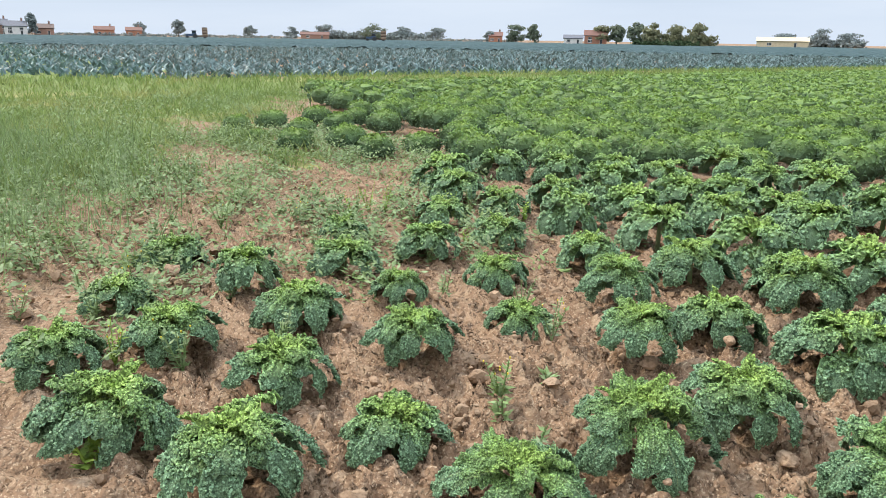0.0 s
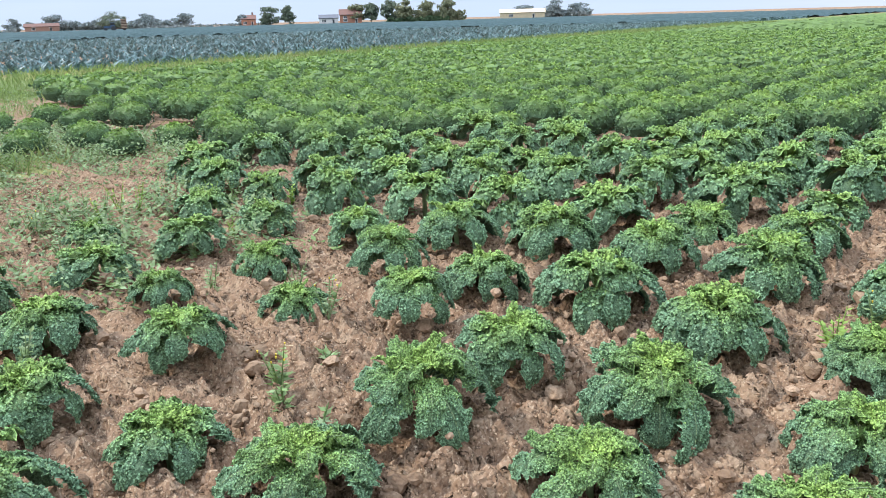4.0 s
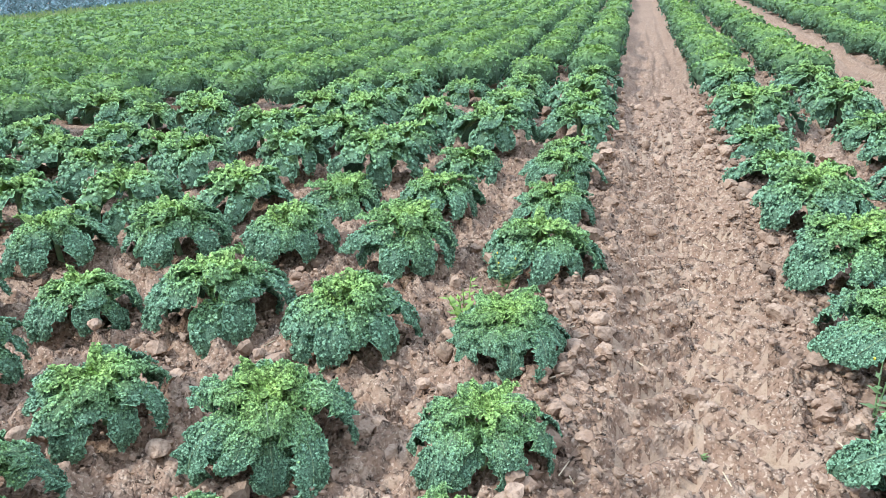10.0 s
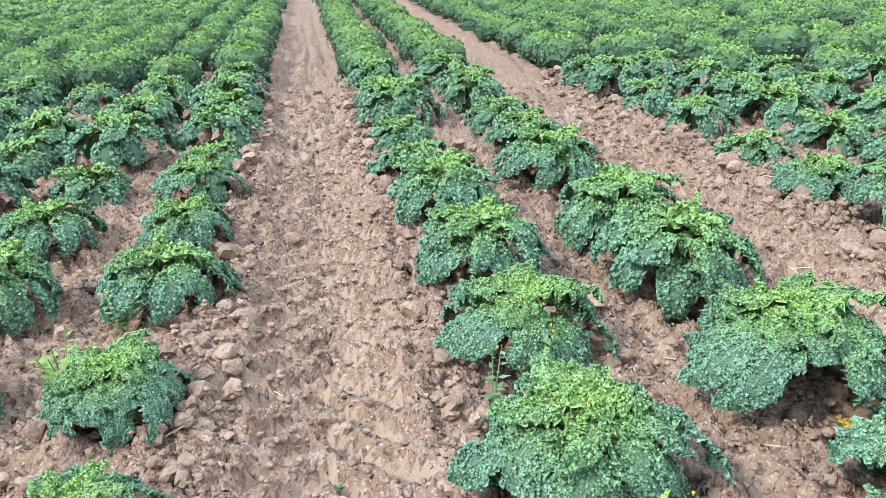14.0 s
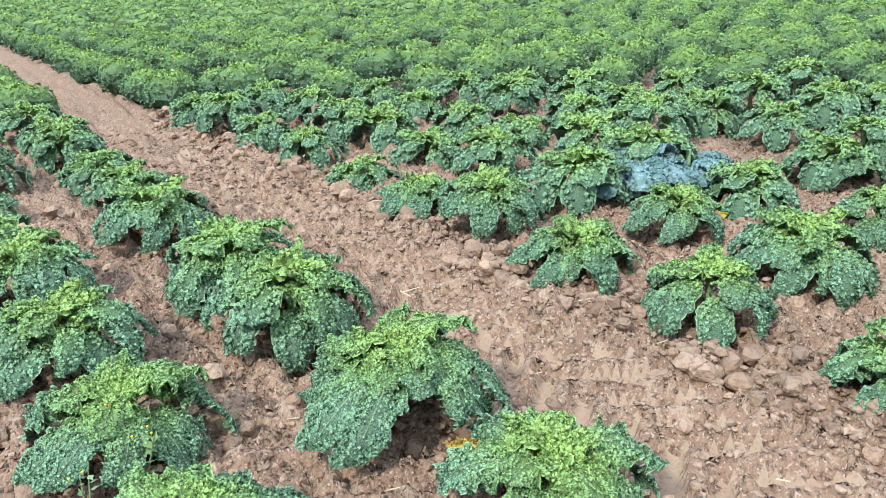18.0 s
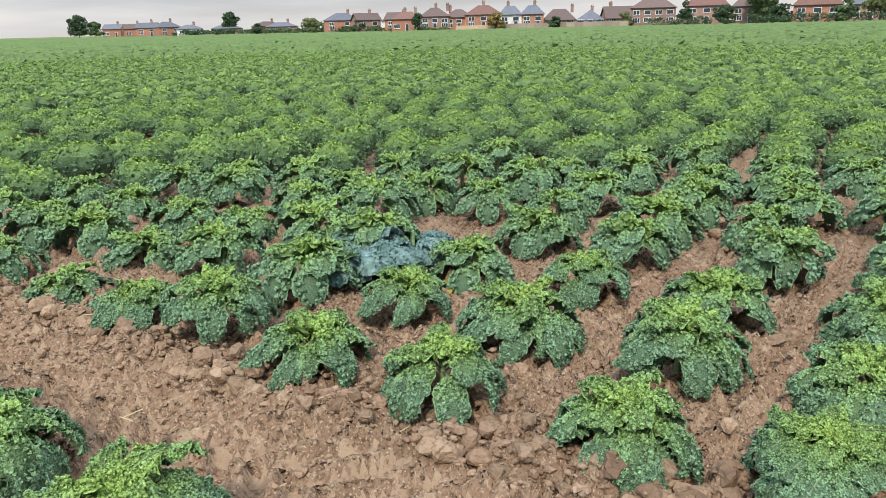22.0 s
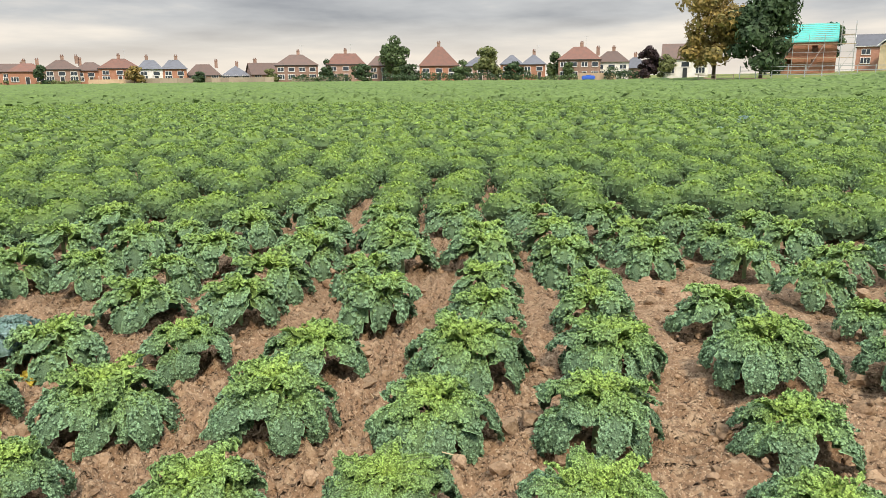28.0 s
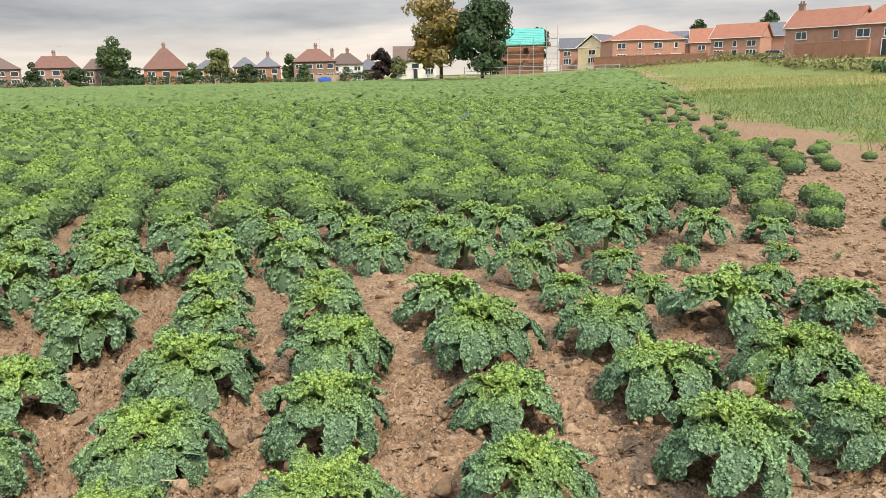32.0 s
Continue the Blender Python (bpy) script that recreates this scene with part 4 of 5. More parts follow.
def window(parent, x, z, y, w=1.3, h=1.15, bars=1):
    """A casement window on the front wall: frame with mullions, sill, and panes behind."""
    t = 0.09
    bm = box_bm(x - w / 2, x + w / 2, y - 0.07, y + 0.04, z + h - t, z + h)
    box_bm(x - w / 2, x + w / 2, y - 0.07, y + 0.04, z, z + t, bm)
    for k in range(bars + 2):
        u = x - w / 2 + t / 2 + (w - t) * k / (bars + 1)
        box_bm(u - t / 2, u + t / 2, y - 0.065, y + 0.04, z + t, z + h - t, bm)
    frame_ob = part("window", bm, FRAME, parent, "white framed window")
    part("pane", box_bm(x - w / 2 + 0.03, x + w / 2 - 0.03, y - 0.02, y + 0.02, z + 0.03, z + h - 0.03), GLASS, frame_ob)
    part("sill", box_bm(x - w / 2 - 0.06, x + w / 2 + 0.06, y - 0.13, y + 0.02, z - 0.07, z - 0.004), CONCRETE, frame_ob)


def side_window(parent, y, z, x, w=1.0, h=1.15):
    """A window on a side wall at x (sign tells the side)."""
    s = 1 if x > 0 else -1
    lo, hi = sorted((x - 0.03 * s, x + 0.07 * s))
    frame_ob = part("window", box_bm(lo, hi, y - w / 2, y + w / 2, z, z + h), FRAME, parent)
    lo, hi = sorted((x, x + 0.085 * s))
    part("pane", box_bm(lo, hi, y - w / 2 + 0.1, y + w / 2 - 0.1, z + 0.1, z + h - 0.1), GLASS, frame_ob)


def door(parent, x, y, mat=None):
    d = part("door", box_bm(x - 0.46, x + 0.46, y - 0.05, y + 0.03, 0, 2.05), mat or DARK_PAINT, parent)
    bm = box_bm(x - 0.56, x - 0.462, y - 0.07, y + 0.03, 0, 2.15)
    box_bm(x + 0.462, x + 0.56, y - 0.07, y + 0.03, 0, 2.15, bm)
    box_bm(x - 0.46, x + 0.46, y - 0.07, y + 0.03, 2.052, 2.15, bm)
    part("door_frame", bm, FRAME, d)


def chimney(parent, x, y, z, top, mat):
    bm = box_bm(x - 0.42, x + 0.42, y - 0.3, y + 0.3, z, top)
    box_bm(x - 0.5, x + 0.5, y - 0.38, y + 0.38, top + 0.002, top + 0.16, bm)
    c = part("chimney", bm, mat, parent, "brick chimney stack")
    for k in (-0.2, 0.2):
        bm = bmesh.new()
        bmesh.ops.create_cone(bm, cap_ends=True, segments=10, radius1=0.14, radius2=0.11, depth=0.4, matrix=Matrix.Translation((x + k, y, top + 0.36)))
        part("chimney_pot", bm, TILE_RED, c)


def aerial(parent, x, y, z):
    bm = box_bm(x - 0.025, x + 0.025, y - 0.025, y + 0.025, z, z + 2.2)
    box_bm(x - 0.6, x + 0.6, y - 0.02, y + 0.02, z + 2.0, z + 2.04, bm)
    for k in range(4):
        box_bm(x - 0.5 + 0.3 * k, x - 0.47 + 0.3 * k, y - 0.3, y + 0.3, z + 1.98, z + 2.02, bm)
    part("aerial", bm, POLE, parent, "thin metal television aerial")


def ground_z(x, y):
    return float(rise(np.array([x]), np.array([y]))[0])


def house(x, y, az, w, top, wall, roof, label, d=7.5, eave=0.62, style="hip", ridge=0.35, yaw=0, stacks=(0.1,), wins=3, base=None, lower=None, mast=False, new_build=False):
    """A house whose front looks back at the field. top: the ridge's height above sea of the field; eave: share of the height."""
    z = ground_z(x, y) if base is None else base
    h = top - z
    he = h * eave
    ob = tagged(new("house"), label, "house", "houses along the field edge")
    ob.matrix_basis = pose(x, y, z, 0, 0, az - 90 + yaw)
    part("wall", box_bm(-w / 2, w / 2, -d / 2, d / 2, -0.6, he), wall, ob)
    if lower:
        part("lower_wall", box_bm(-w / 2 - 0.03, w / 2 + 0.03, -d / 2 - 0.03, d / 2 + 0.03, -0.6, he * 0.5), lower, ob)
    over = 0.35
    if style == "hip":
        bm = hip_roof(w + 2 * over, d + 2 * over, he - 0.06, h, max(0.2, w * ridge))
    else:
        bm = gable_roof(w + 2 * over, d + 2 * over, he, h, style == "front")
        t = part("gable_wall", shell_bm(*(
            ([(-w / 2, -d / 2, he - 0.3), (w / 2, -d / 2, he - 0.3), (0, -d / 2, h - 0.55), (-w / 2, d / 2, he - 0.3), (w / 2, d / 2, he - 0.3), (0, d / 2, h - 0.55)] if style == "front" else
             [(-w / 2, -d / 2, he - 0.3), (-w / 2, d / 2, he - 0.3), (-w / 2, 0, h - 0.55), (w / 2, -d / 2, he - 0.3), (w / 2, d / 2, he - 0.3), (w / 2, 0, h - 0.55)]),
            [(0, 1, 2), (3, 4, 5), (0, 1, 4, 3), (1, 2, 5, 4), (2, 0, 3, 5)])), wall, ob)
        if new_build:
            for s in (-1, 1):
                if style == "front":
                    pts = [(s * (w / 2 + over), -d / 2 - over - 0.05, he - 0.25), (0, -d / 2 - over - 0.05, h - 0.28), (0, -d / 2 - over - 0.05, h), (s * (w / 2 + over), -d / 2 - over - 0.05, he + 0.02)]
                    part("bargeboard", shell_bm(pts + [(a, b + 0.045, c) for a, b, c in pts], [(0, 1, 2, 3), (4, 5, 6, 7), (0, 1, 5, 4), (1, 2, 6, 5), (2, 3, 7, 6), (3, 0, 4, 7)]), FRAME, ob)
                else:
                    e = -w / 2 - over - 0.05
                    pts = [(e, s * (d / 2 + over), he - 0.25), (e, 0, h - 0.28), (e, 0, h), (e, s * (d / 2 + over), he + 0.02)]
                    part("bargeboard", shell_bm(pts + [(a + 0.045, b, c) for a, b, c in pts], [(0, 1, 2, 3), (4, 5, 6, 7), (0, 1, 5, 4), (1, 2, 6, 5), (2, 3, 7, 6), (3, 0, 4, 7)]), FRAME, ob)
    part("roof", bm, roof, ob)
    part("gutter", box_bm(-w / 2 - over, w / 2 + over, -d / 2 - over - 0.1, -d / 2 - over - 0.004, he - 0.14, he - 0.02), FRAME if new_build else DARK_PAINT, ob)
    if he > 3.6:
        for k in range(wins):
            u = (k + 0.5) / wins * w - w / 2
            window(ob, u, he - 1.75, -d / 2 - 0.02, min(1.7, w / wins * 0.62) if (k % 2 == 0 or not new_build) else 0.75, 1.15, 1 if k % 2 == 0 else 0)
    for k in range(max(1, wins)):
        u = (k + 0.5) / wins * w - w / 2
        if k == wins // 2 and wins > 1:
            door(ob, u, -d / 2 - 0.06)
        else:
            window(ob, u, 0.85, -d / 2 - 0.05, min(1.9, w / max(1, wins) * 0.7), 1.3, 2)
    for s in stacks:
        chimney(ob, s * w, 0.4, h - 1.0 if style == "hip" else h - 0.9, h + 0.85, BRICK_OLD)
    if mast:
        aerial(ob, 0.1 * w + 0.5, 0.4, h + 0.3)
    return ob


def tree(x, y, tall, wide, mat, label, seed, leaves=900, size=0.32, bare=0.22, base=None, category="tree"):
    """Tapered trunk with limbs, and a crown of many small leaf clumps gathered in uneven boughs."""
    rng = np.random.default_rng(seed)
    z = ground_z(x, y) if base is None else base
    ob = tagged(new("tree"), label, category)
    ob.matrix_basis = pose(x, y, z, 0, 0, float(rng.uniform(0, 360)))
    bm = bmesh.new()
    r0 = max(0.12, tall * 0.022)
    bmesh.ops.create_cone(bm, cap_ends=True, segments=9, radius1=r0, radius2=r0 * 0.35, depth=tall * 0.75, matrix=Matrix.Translation((0, 0, tall * 0.375 - 0.1)))
    boughs = []
    n = 20 if leaves > 500 else 9
    for k in range(n):
        a, up = rng.uniform(0, 6.28), rng.uniform(bare + 0.1, 0.86)
        reach = wide / 2 * rng.uniform(0.35, 0.72) * math.sqrt(max(0.1, 1 - (2 * (up - bare) / (1 - bare) - 0.85) ** 2 * 0.8))
        c = np.array([math.cos(a) * reach, math.sin(a) * reach, tall * up])
        boughs.append((c, wide * rng.uniform(0.15, 0.25), tall * rng.uniform(0.08, 0.15)))
        s = Vector((0, 0, tall * (up * 0.62)))
        e = Vector(c)
        bmesh.ops.create_cone(bm, cap_ends=True, segments=6, radius1=r0 * 0.4, radius2=r0 * 0.1, depth=(e - s).length, matrix=Matrix.Translation((s + e) / 2) @ (e - s).to_track_quat("Z", "Y").to_matrix().to_4x4())
    boughs.append((np.array([0, 0, tall * 0.88]), wide * 0.2, tall * 0.12))
    boughs.append((np.array([0, 0, tall * (bare + 0.45 * (1 - bare))]), wide * 0.3, tall * (1 - bare) * 0.33))
    part("trunk", bm, BARK, ob)
    leaves, size = int(leaves * 2.4), size * 0.95
    which = rng.integers(len(boughs), size=leaves)
    C = np.array([b[0] for b in boughs])[which]
    S = np.array([[b[1], b[1], b[2]] for b in boughs])[which]
    d = rng.normal(size=(leaves, 3))
    d /= np.linalg.norm(d, axis=1)[:, None]
    P = C + d * S * (rng.uniform(0.25, 1.12, leaves) ** 0.5)[:, None]
    P[:, 2] = np.clip(P[:, 2], tall * bare * 0.8, tall)
    t1 = np.cross(d, rng.normal(size=(leaves, 3)))
    t1 /= np.linalg.norm(t1, axis=1)[:, None]
    t2 = np.cross(d, t1) + 0.5 * rng.normal(size=(leaves, 3))
    q = size * rng.uniform(0.6, 1.5, leaves)[:, None]
    V = np.stack([P - t1 * q, P - t2 * q * 0.6 + d * q * 0.25, P + t1 * q, P + t2 * q * 0.7 + d * q * 0.2], 1).reshape(-1, 3)
    put_mesh("crown", V, (np.arange(leaves)[:, None] * 4 + [0, 1, 2, 3]), mat, ob, smooth=False)
    return ob


def hedge(x0, y0, x1, y1, tall, deep, mat, label, seed, density=26, category="hedge", name="hedge", size=0.22):
    """An uneven leafy run between two points."""
    rng = np.random.default_rng(seed)
    L = math.hypot(x1 - x0, y1 - y0)
    n = int(L * density * max(0.7, tall))
    s = rng.uniform(size=n)
    ux, uy = (x1 - x0) / L, (y1 - y0) / L
    off = rng.normal(0, deep * 0.3, n)
    prof = 0.75 + 0.25 * np.sin(s * L * 0.9 + seed) * np.sin(s * L * 0.37 + 1.3 * seed) + rng.normal(0, 0.05, n)
    z = tall * prof * rng.uniform(0, 1, n) ** 0.6
    X, Y = x0 + s * (x1 - x0) - uy * off, y0 + s * (y1 - y0) + ux * off
    P = np.stack([X, Y, rise(X, Y) + z], -1)
    a = rng.normal(size=(n, 3)); a /= np.linalg.norm(a, axis=1)[:, None]
    b = np.cross(a, rng.normal(size=(n, 3))); b /= np.linalg.norm(b, axis=1)[:, None]
    q = size * rng.uniform(0.6, 1.5, n)[:, None]
    V = np.stack([P - a * q, P - b * q * 0.6, P + a * q, P + b * q * 0.6], 1).reshape(-1, 3)
    return tagged(put_mesh(name, V, np.arange(n)[:, None] * 4 + [0, 1, 2, 3], mat, smooth=False), label, category)


def fence(x0, y0, x1, y1, tall, label, mat, solid=True, rails=2):
    """Posts with panels (or open rails) between them, following the land."""
    L = math.hypot(x1 - x0, y1 - y0)
    n = max(1, round(L / 2.4))
    ob = tagged(new("fence"), label, "fence")
    zb = ground_z((x0 + x1) / 2, (y0 + y1) / 2)
    ob.matrix_basis = pose((x0 + x1) / 2, (y0 + y1) / 2, zb, 0, 0, math.degrees(math.atan2(y1 - y0, x1 - x0)))
    step = L / n
    for k in range(n + 1):
        u = -L / 2 + step * k
        part("post", box_bm(u - 0.06, u + 0.06, -0.06, 0.06, -0.5, tall + 0.08), mat, ob)
    for k in range(n):
        u = -L / 2 + step * k
        if solid:
            part("panel", box_bm(u + 0.065, u + step - 0.065, -0.025, 0.025, 0.05, tall), mat, ob)
        else:
            for j in range(rails):
                zz = tall * (j + 1) / rails - 0.1
                part("rail", box_bm(u + 0.064, u + step - 0.064, -0.03, 0.03, zz - 0.05, zz + 0.05), mat, ob)
    return ob


HIP_BROWN = "two-storey brick house with hipped brown tiled roof"
HIP_RED = "two-storey brick house with hipped red tiled roof"
# the older street, from north to south
house(194.5, 133.2, 34.5, 9.0, 6.4, BRICK_RED, TILE_RED, HIP_RED, ridge=0.3, stacks=(0.3,))
house(195.0, 123.5, 32.4, 8.6, 7.2, BRICK_OLD, TILE_BROWN, HIP_BROWN, ridge=0.25, stacks=(0.05, 0.45))
house(199.5, 117.9, 31.1, 8.2, 6.6, BRICK_RED, TILE_BROWN, HIP_BROWN, ridge=0.25, stacks=(-0.3,))
house(197.7, 108.5, 29.0, 10.4, 7.4, BRICK_RED, TILE_RED, HIP_RED, ridge=0.3, stacks=(0.0,), mast=True)
house(196.0, 99.0, 26.6, 6.2, 6.9, WHITE, SLATE, "white rendered semi-detached house with grey slate roof", ridge=0.4, stacks=(-0.1,), wins=2)
house(199.0, 93.6, 25.2, 6.2, 6.9, BRICK_RED, SLATE, "orange brick semi-detached house with grey slate roof", ridge=0.4, stacks=(0.1,), wins=2)
house(206.2, 88.6, 23.6, 9.0, 5.8, BRICK_OLD, TILE_BROWN, "brick bungalow with brown hipped roof", eave=0.42, ridge=0.4, stacks=(0.4,))
house(211.4, 81.2, 21.3, 8.0, 5.3, WHITE, SLATE, "pale bungalow with pyramid slate roof", eave=0.40, ridge=0.04, stacks=(0.05,))
house(212.5, 72.6, 19.2, 9.8, 6.1, BRICK_OLD, TILE_BROWN, "brick bungalow with dark gabled roof", eave=0.40, style="side", stacks=(-0.3,), yaw=14)
house(203.9, 61.0, 16.7, 11.2, 8.0, BRICK_OLD, TILE_BROWN, HIP_BROWN, ridge=0.3, stacks=(0.05,), wins=4, mast=True)
house(203.4, 47.2, 13.1, 10.0, 8.1, BRICK_OLD, TILE_RED, HIP_RED, ridge=0.55, stacks=(0.0,), mast=True)
house(209.3, 37.8, 10.5, 8.5, 7.5, BRICK_OLD, TILE_BROWN, HIP_BROWN, ridge=0.5, stacks=())
house(194.7, 20.9, 6.2, 9.8, 9.2, BRICK_RED, TILE_RED, "brick house with tall steep red roof", ridge=0.16, eave=0.45, stacks=(0.0,))
house(218.0, 11.5, 3.3, 9.5, 7.0, BRICK_OLD, SLATE, "brick house with grey roof behind the trees", ridge=0.3, stacks=(0.2,))
house(215.8, 2.6, 0.7, 6.2, 7.5, BRICK_RED, SLATE, "red brick house with small slate roof", ridge=0.1, stacks=(), wins=2)
house(205.8, -3.3, -0.9, 6.2, 7.2, BRICK_RED, SLATE, "red brick house with slate pyramid roof", ridge=0.08, stacks=(0.02,), wins=2, mast=True)
house(190.3, -14.2, -4.3, 9.9, 8.5, BRICK_OLD, TILE_RED, HIP_RED, ridge=0.3, stacks=(0.05,), wins=4, mast=True)
house(195.5, -22.6, -6.6, 8.2, 7.5, WHITE, TILE_BROWN, "pale house with hipped brown roof", ridge=0.3, stacks=(0.05, -0.42))
house(203.0, -29.5, -8.4, 7.2, 6.1, BRICK_OLD, SLATE, "low house with grey roof", ridge=0.2, stacks=(0.0,), eave=0.5, wins=2)
house(169.2, -35.1, -11.8, 9.2, 8.1, WHITE, TILE_BROWN, "white rendered cottage with brown gabled roof", style="side", stacks=(), eave=0.55, base=1.0)
# farther down the same street
for hx, hy, haz, hw, htop, hwall, hroof in ((219.8, 310.9, 54.8, 8, 6.5, BRICK_RED, SLATE), (220.6, 298.0, 53.5, 8, 6.3, BRICK_RED, TILE_BROWN), (219.1, 286.6, 52.6, 8.5, 6.6, BRICK_RED, SLATE),
                                            (219.0, 274.0, 51.4, 9.5, 6.7, BRICK_RED, SLATE), (225.5, 213.9, 43.5, 12, 5.0, BRICK_OLD, SLATE), (211.7, 172.4, 39.0, 11, 7.2, BRICK_RED, SLATE), (208.9, 159.8, 37.3, 8, 6.8, BRICK_OLD, TILE_BROWN),
                                            (222.9, 264.4, 49.9, 9, 5.2, WHITE, SLATE), (224.2, 243.2, 47.4, 12, 4.8, BRICK_OLD, SLATE), (232.0, 228.0, 45.4, 11, 5.6, BRICK_OLD, TILE_BROWN), (214.0, 150.0, 35.6, 9, 6.2, WHITE, TILE_BROWN), (205.0, 143.0, 35.4, 8, 6.6, BRICK_RED, TILE_BROWN)):
    house(hx, hy, haz, hw, htop, hwall, hroof, "small distant brick house with tiled roof", ridge=0.35, stacks=(0.2,), wins=2, yaw=float(site_rng.uniform(-25, 25)), style="side" if hw < 9 else "hip")
# the new estate on its bank
house(172.0, -75.0, -23.6, 7.2, 9.6, BRICK_NEW, SLATE, "new red brick house with dark slate roof and white porch", style="side", eave=0.64, stacks=(), wins=2, base=2.6, new_build=True)
house(178.0, -82.0, -24.7, 5.2, 9.8, BRICK_NEW, SLATE, "new brick house seen at its gable with dark roof", style="front", eave=0.62, stacks=(), wins=1, base=2.6, new_build=True)
house(164.0, -78.0, -25.4, 7.0, 10.0, CREAM, SLATE, "new cream rendered gable house with grey roof", style="front", eave=0.6, d=10, stacks=(), wins=1, base=2.7, new_build=True, yaw=-24)
house(143.0, -76.8, -28.3, 14.2, 10.6, BRICK_NEW, TILE_ORANGE, "wide new brick house with hipped orange roof", style="hip", eave=0.62, ridge=0.1, d=12, stacks=(), wins=4, base=2.7, new_build=True, yaw=14)
house(165.0, -99.0, -31.0, 6.6, 10.6, BRICK_NEW, SLATE, "new brick house with dark slate roof", style="side", eave=0.62, stacks=(), wins=1, base=2.8, new_build=True)
house(160.0, -101.5, -32.5, 5.0, 10.9, BRICK_NEW, TILE_ORANGE, "new brick house with orange roof and porch", style="side", eave=0.6, stacks=(), wins=1, base=2.8, new_build=True)
house(131.0, -91.5, -35.1, 9.2, 10.1, BRICK_NEW, TILE_ORANGE, "new brick house with orange pantile roof and white windows", style="side", eave=0.62, d=7, stacks=(), wins=3, base=3.0, new_build=True, yaw=-18)
house(134.0, -102.5, -37.6, 7.4, 10.5, BRICK_NEW, SLATE, "new brick house with slate roof and dark bay", style="side", eave=0.64, stacks=(), wins=2, base=3.0, new_build=True, yaw=-10)
house(99.0, -84.0, -40.5, 10.0, 10.1, BRICK_NEW, TILE_ORANGE, "large new brick house with orange roof and gable chimney", style="side", eave=0.62, d=7, stacks=(-0.46,), wins=2, base=3.0, new_build=True, yaw=-24)
house(87.0, -84.0, -44.2, 8.5, 9.7, BRICK_NEW, TILE_ORANGE, "new brick house with orange roof and gabled porch", style="hip", eave=0.62, stacks=(), wins=3, base=3.0, new_build=True, yaw=-12)


def building_site():
    x, y, az, z = 152.0, -54.0, -19.6, 2.1
    w, d, he, h = 9.4, 8.0, 5.2, 8.6
    ob = tagged(new("unfinished_house"), "unfinished brick house with turquoise roof membrane and scaffolding", "house")
    ob.matrix_basis = pose(x, y, z, 0, 0, az - 90)
    bm = bmesh.new()
    ws = [(-4.7, -3.6), (-2.6, 0.6), (1.6, 4.7)]
    for a, b in ws:
        box_bm(a, b, -d / 2, -d / 2 + 0.3, -0.5, he, bm)
    for a, b in ((-3.6, -2.6), (0.6, 1.6)):
        for z0, z1 in ((-0.5, 0.8), (2.1, 3.2), (4.5, he)):
            box_bm(a, b, -d / 2, -d / 2 + 0.3, z0, z1, bm)
    part("wall", bm, BRICK_RED, ob, "red brick front with open window holes")
    part("side_wall", box_bm(-4.7, -4.4, -d / 2 + 0.302, d / 2, -0.5, he), BRICK_RED, ob)
    part("side_wall", box_bm(4.4, 4.7, -d / 2 + 0.302, d / 2, -0.5, he), BRICK_RED, ob)
    part("back_wall", box_bm(-4.398, 4.398, d / 2 - 0.3, d / 2, -0.5, he), BRICK_RED, ob)
    part("roof", gable_roof(w + 0.3, d + 0.8, he + 0.1, h, False), MEMBRANE, ob, "turquoise roofing membrane on battens")
    for k in range(9):
        s = (k + 0.5) / 9
        part("batten", box_bm(-4.8, 4.8, -(d / 2 + 0.4) * (1 - s) - 0.03, -(d / 2 + 0.4) * (1 - s) + 0.03, he + 0.1 + (h - he - 0.1) * s + 0.03, he + 0.1 + (h - he - 0.1) * s + 0.07), BOARD, ob)
    sc = tagged(new("scaffolding"), "metal tube scaffolding with timber boards round the house", "scaffolding")
    sc.matrix_basis = ob.matrix_basis.copy()
    for u in (-5.2, -2.6, 0, 2.6, 5.2, 7.4):
        for v in (-d / 2 - 0.5, -d / 2 - 1.6):
            part("standard", box_bm(u - 0.04, u + 0.04, v - 0.04, v + 0.04, -0.5, he + (3.4 if u > 5 else 1.4)), POLE, sc)
    for zz in (2.2, 4.6):
        part("scaffold_board", box_bm(-5.3, 7.6, -d / 2 - 1.6, -d / 2 - 0.55, zz, zz + 0.08), BOARD, sc)
    for zz in (1.1, 3.2, 5.6, 6.1, 7.0):
        part("ledger", box_bm(-5.3 if zz < 6.5 else 5.0, 7.6, -d / 2 - 1.7, -d / 2 - 1.645, zz, zz + 0.06), POLE, sc)
    for u in (-5.2, 0, 5.2):
        bm = shell_bm([(u, -d / 2 - 1.74, 0), (u + 0.08, -d / 2 - 1.74, 0), (u + 2.6, -d / 2 - 1.74, 4.6), (u + 2.52, -d / 2 - 1.74, 4.6), (u, -d / 2 - 1.71, 0), (u + 0.08, -d / 2 - 1.71, 0), (u + 2.6, -d / 2 - 1.71, 4.6), (u + 2.52, -d / 2 - 1.71, 4.6)],
                      [(0, 1, 2, 3), (4, 5, 6, 7), (0, 1, 5, 4), (1, 2, 6, 5), (2, 3, 7, 6), (3, 0, 4, 7)])
        part("brace", bm, POLE, sc)
    part("lift_platform", box_bm(5.2, 7.4, -d / 2 - 1.55, -d / 2 + 2.0, 6.2, 6.3), BOARD, sc)


building_site()

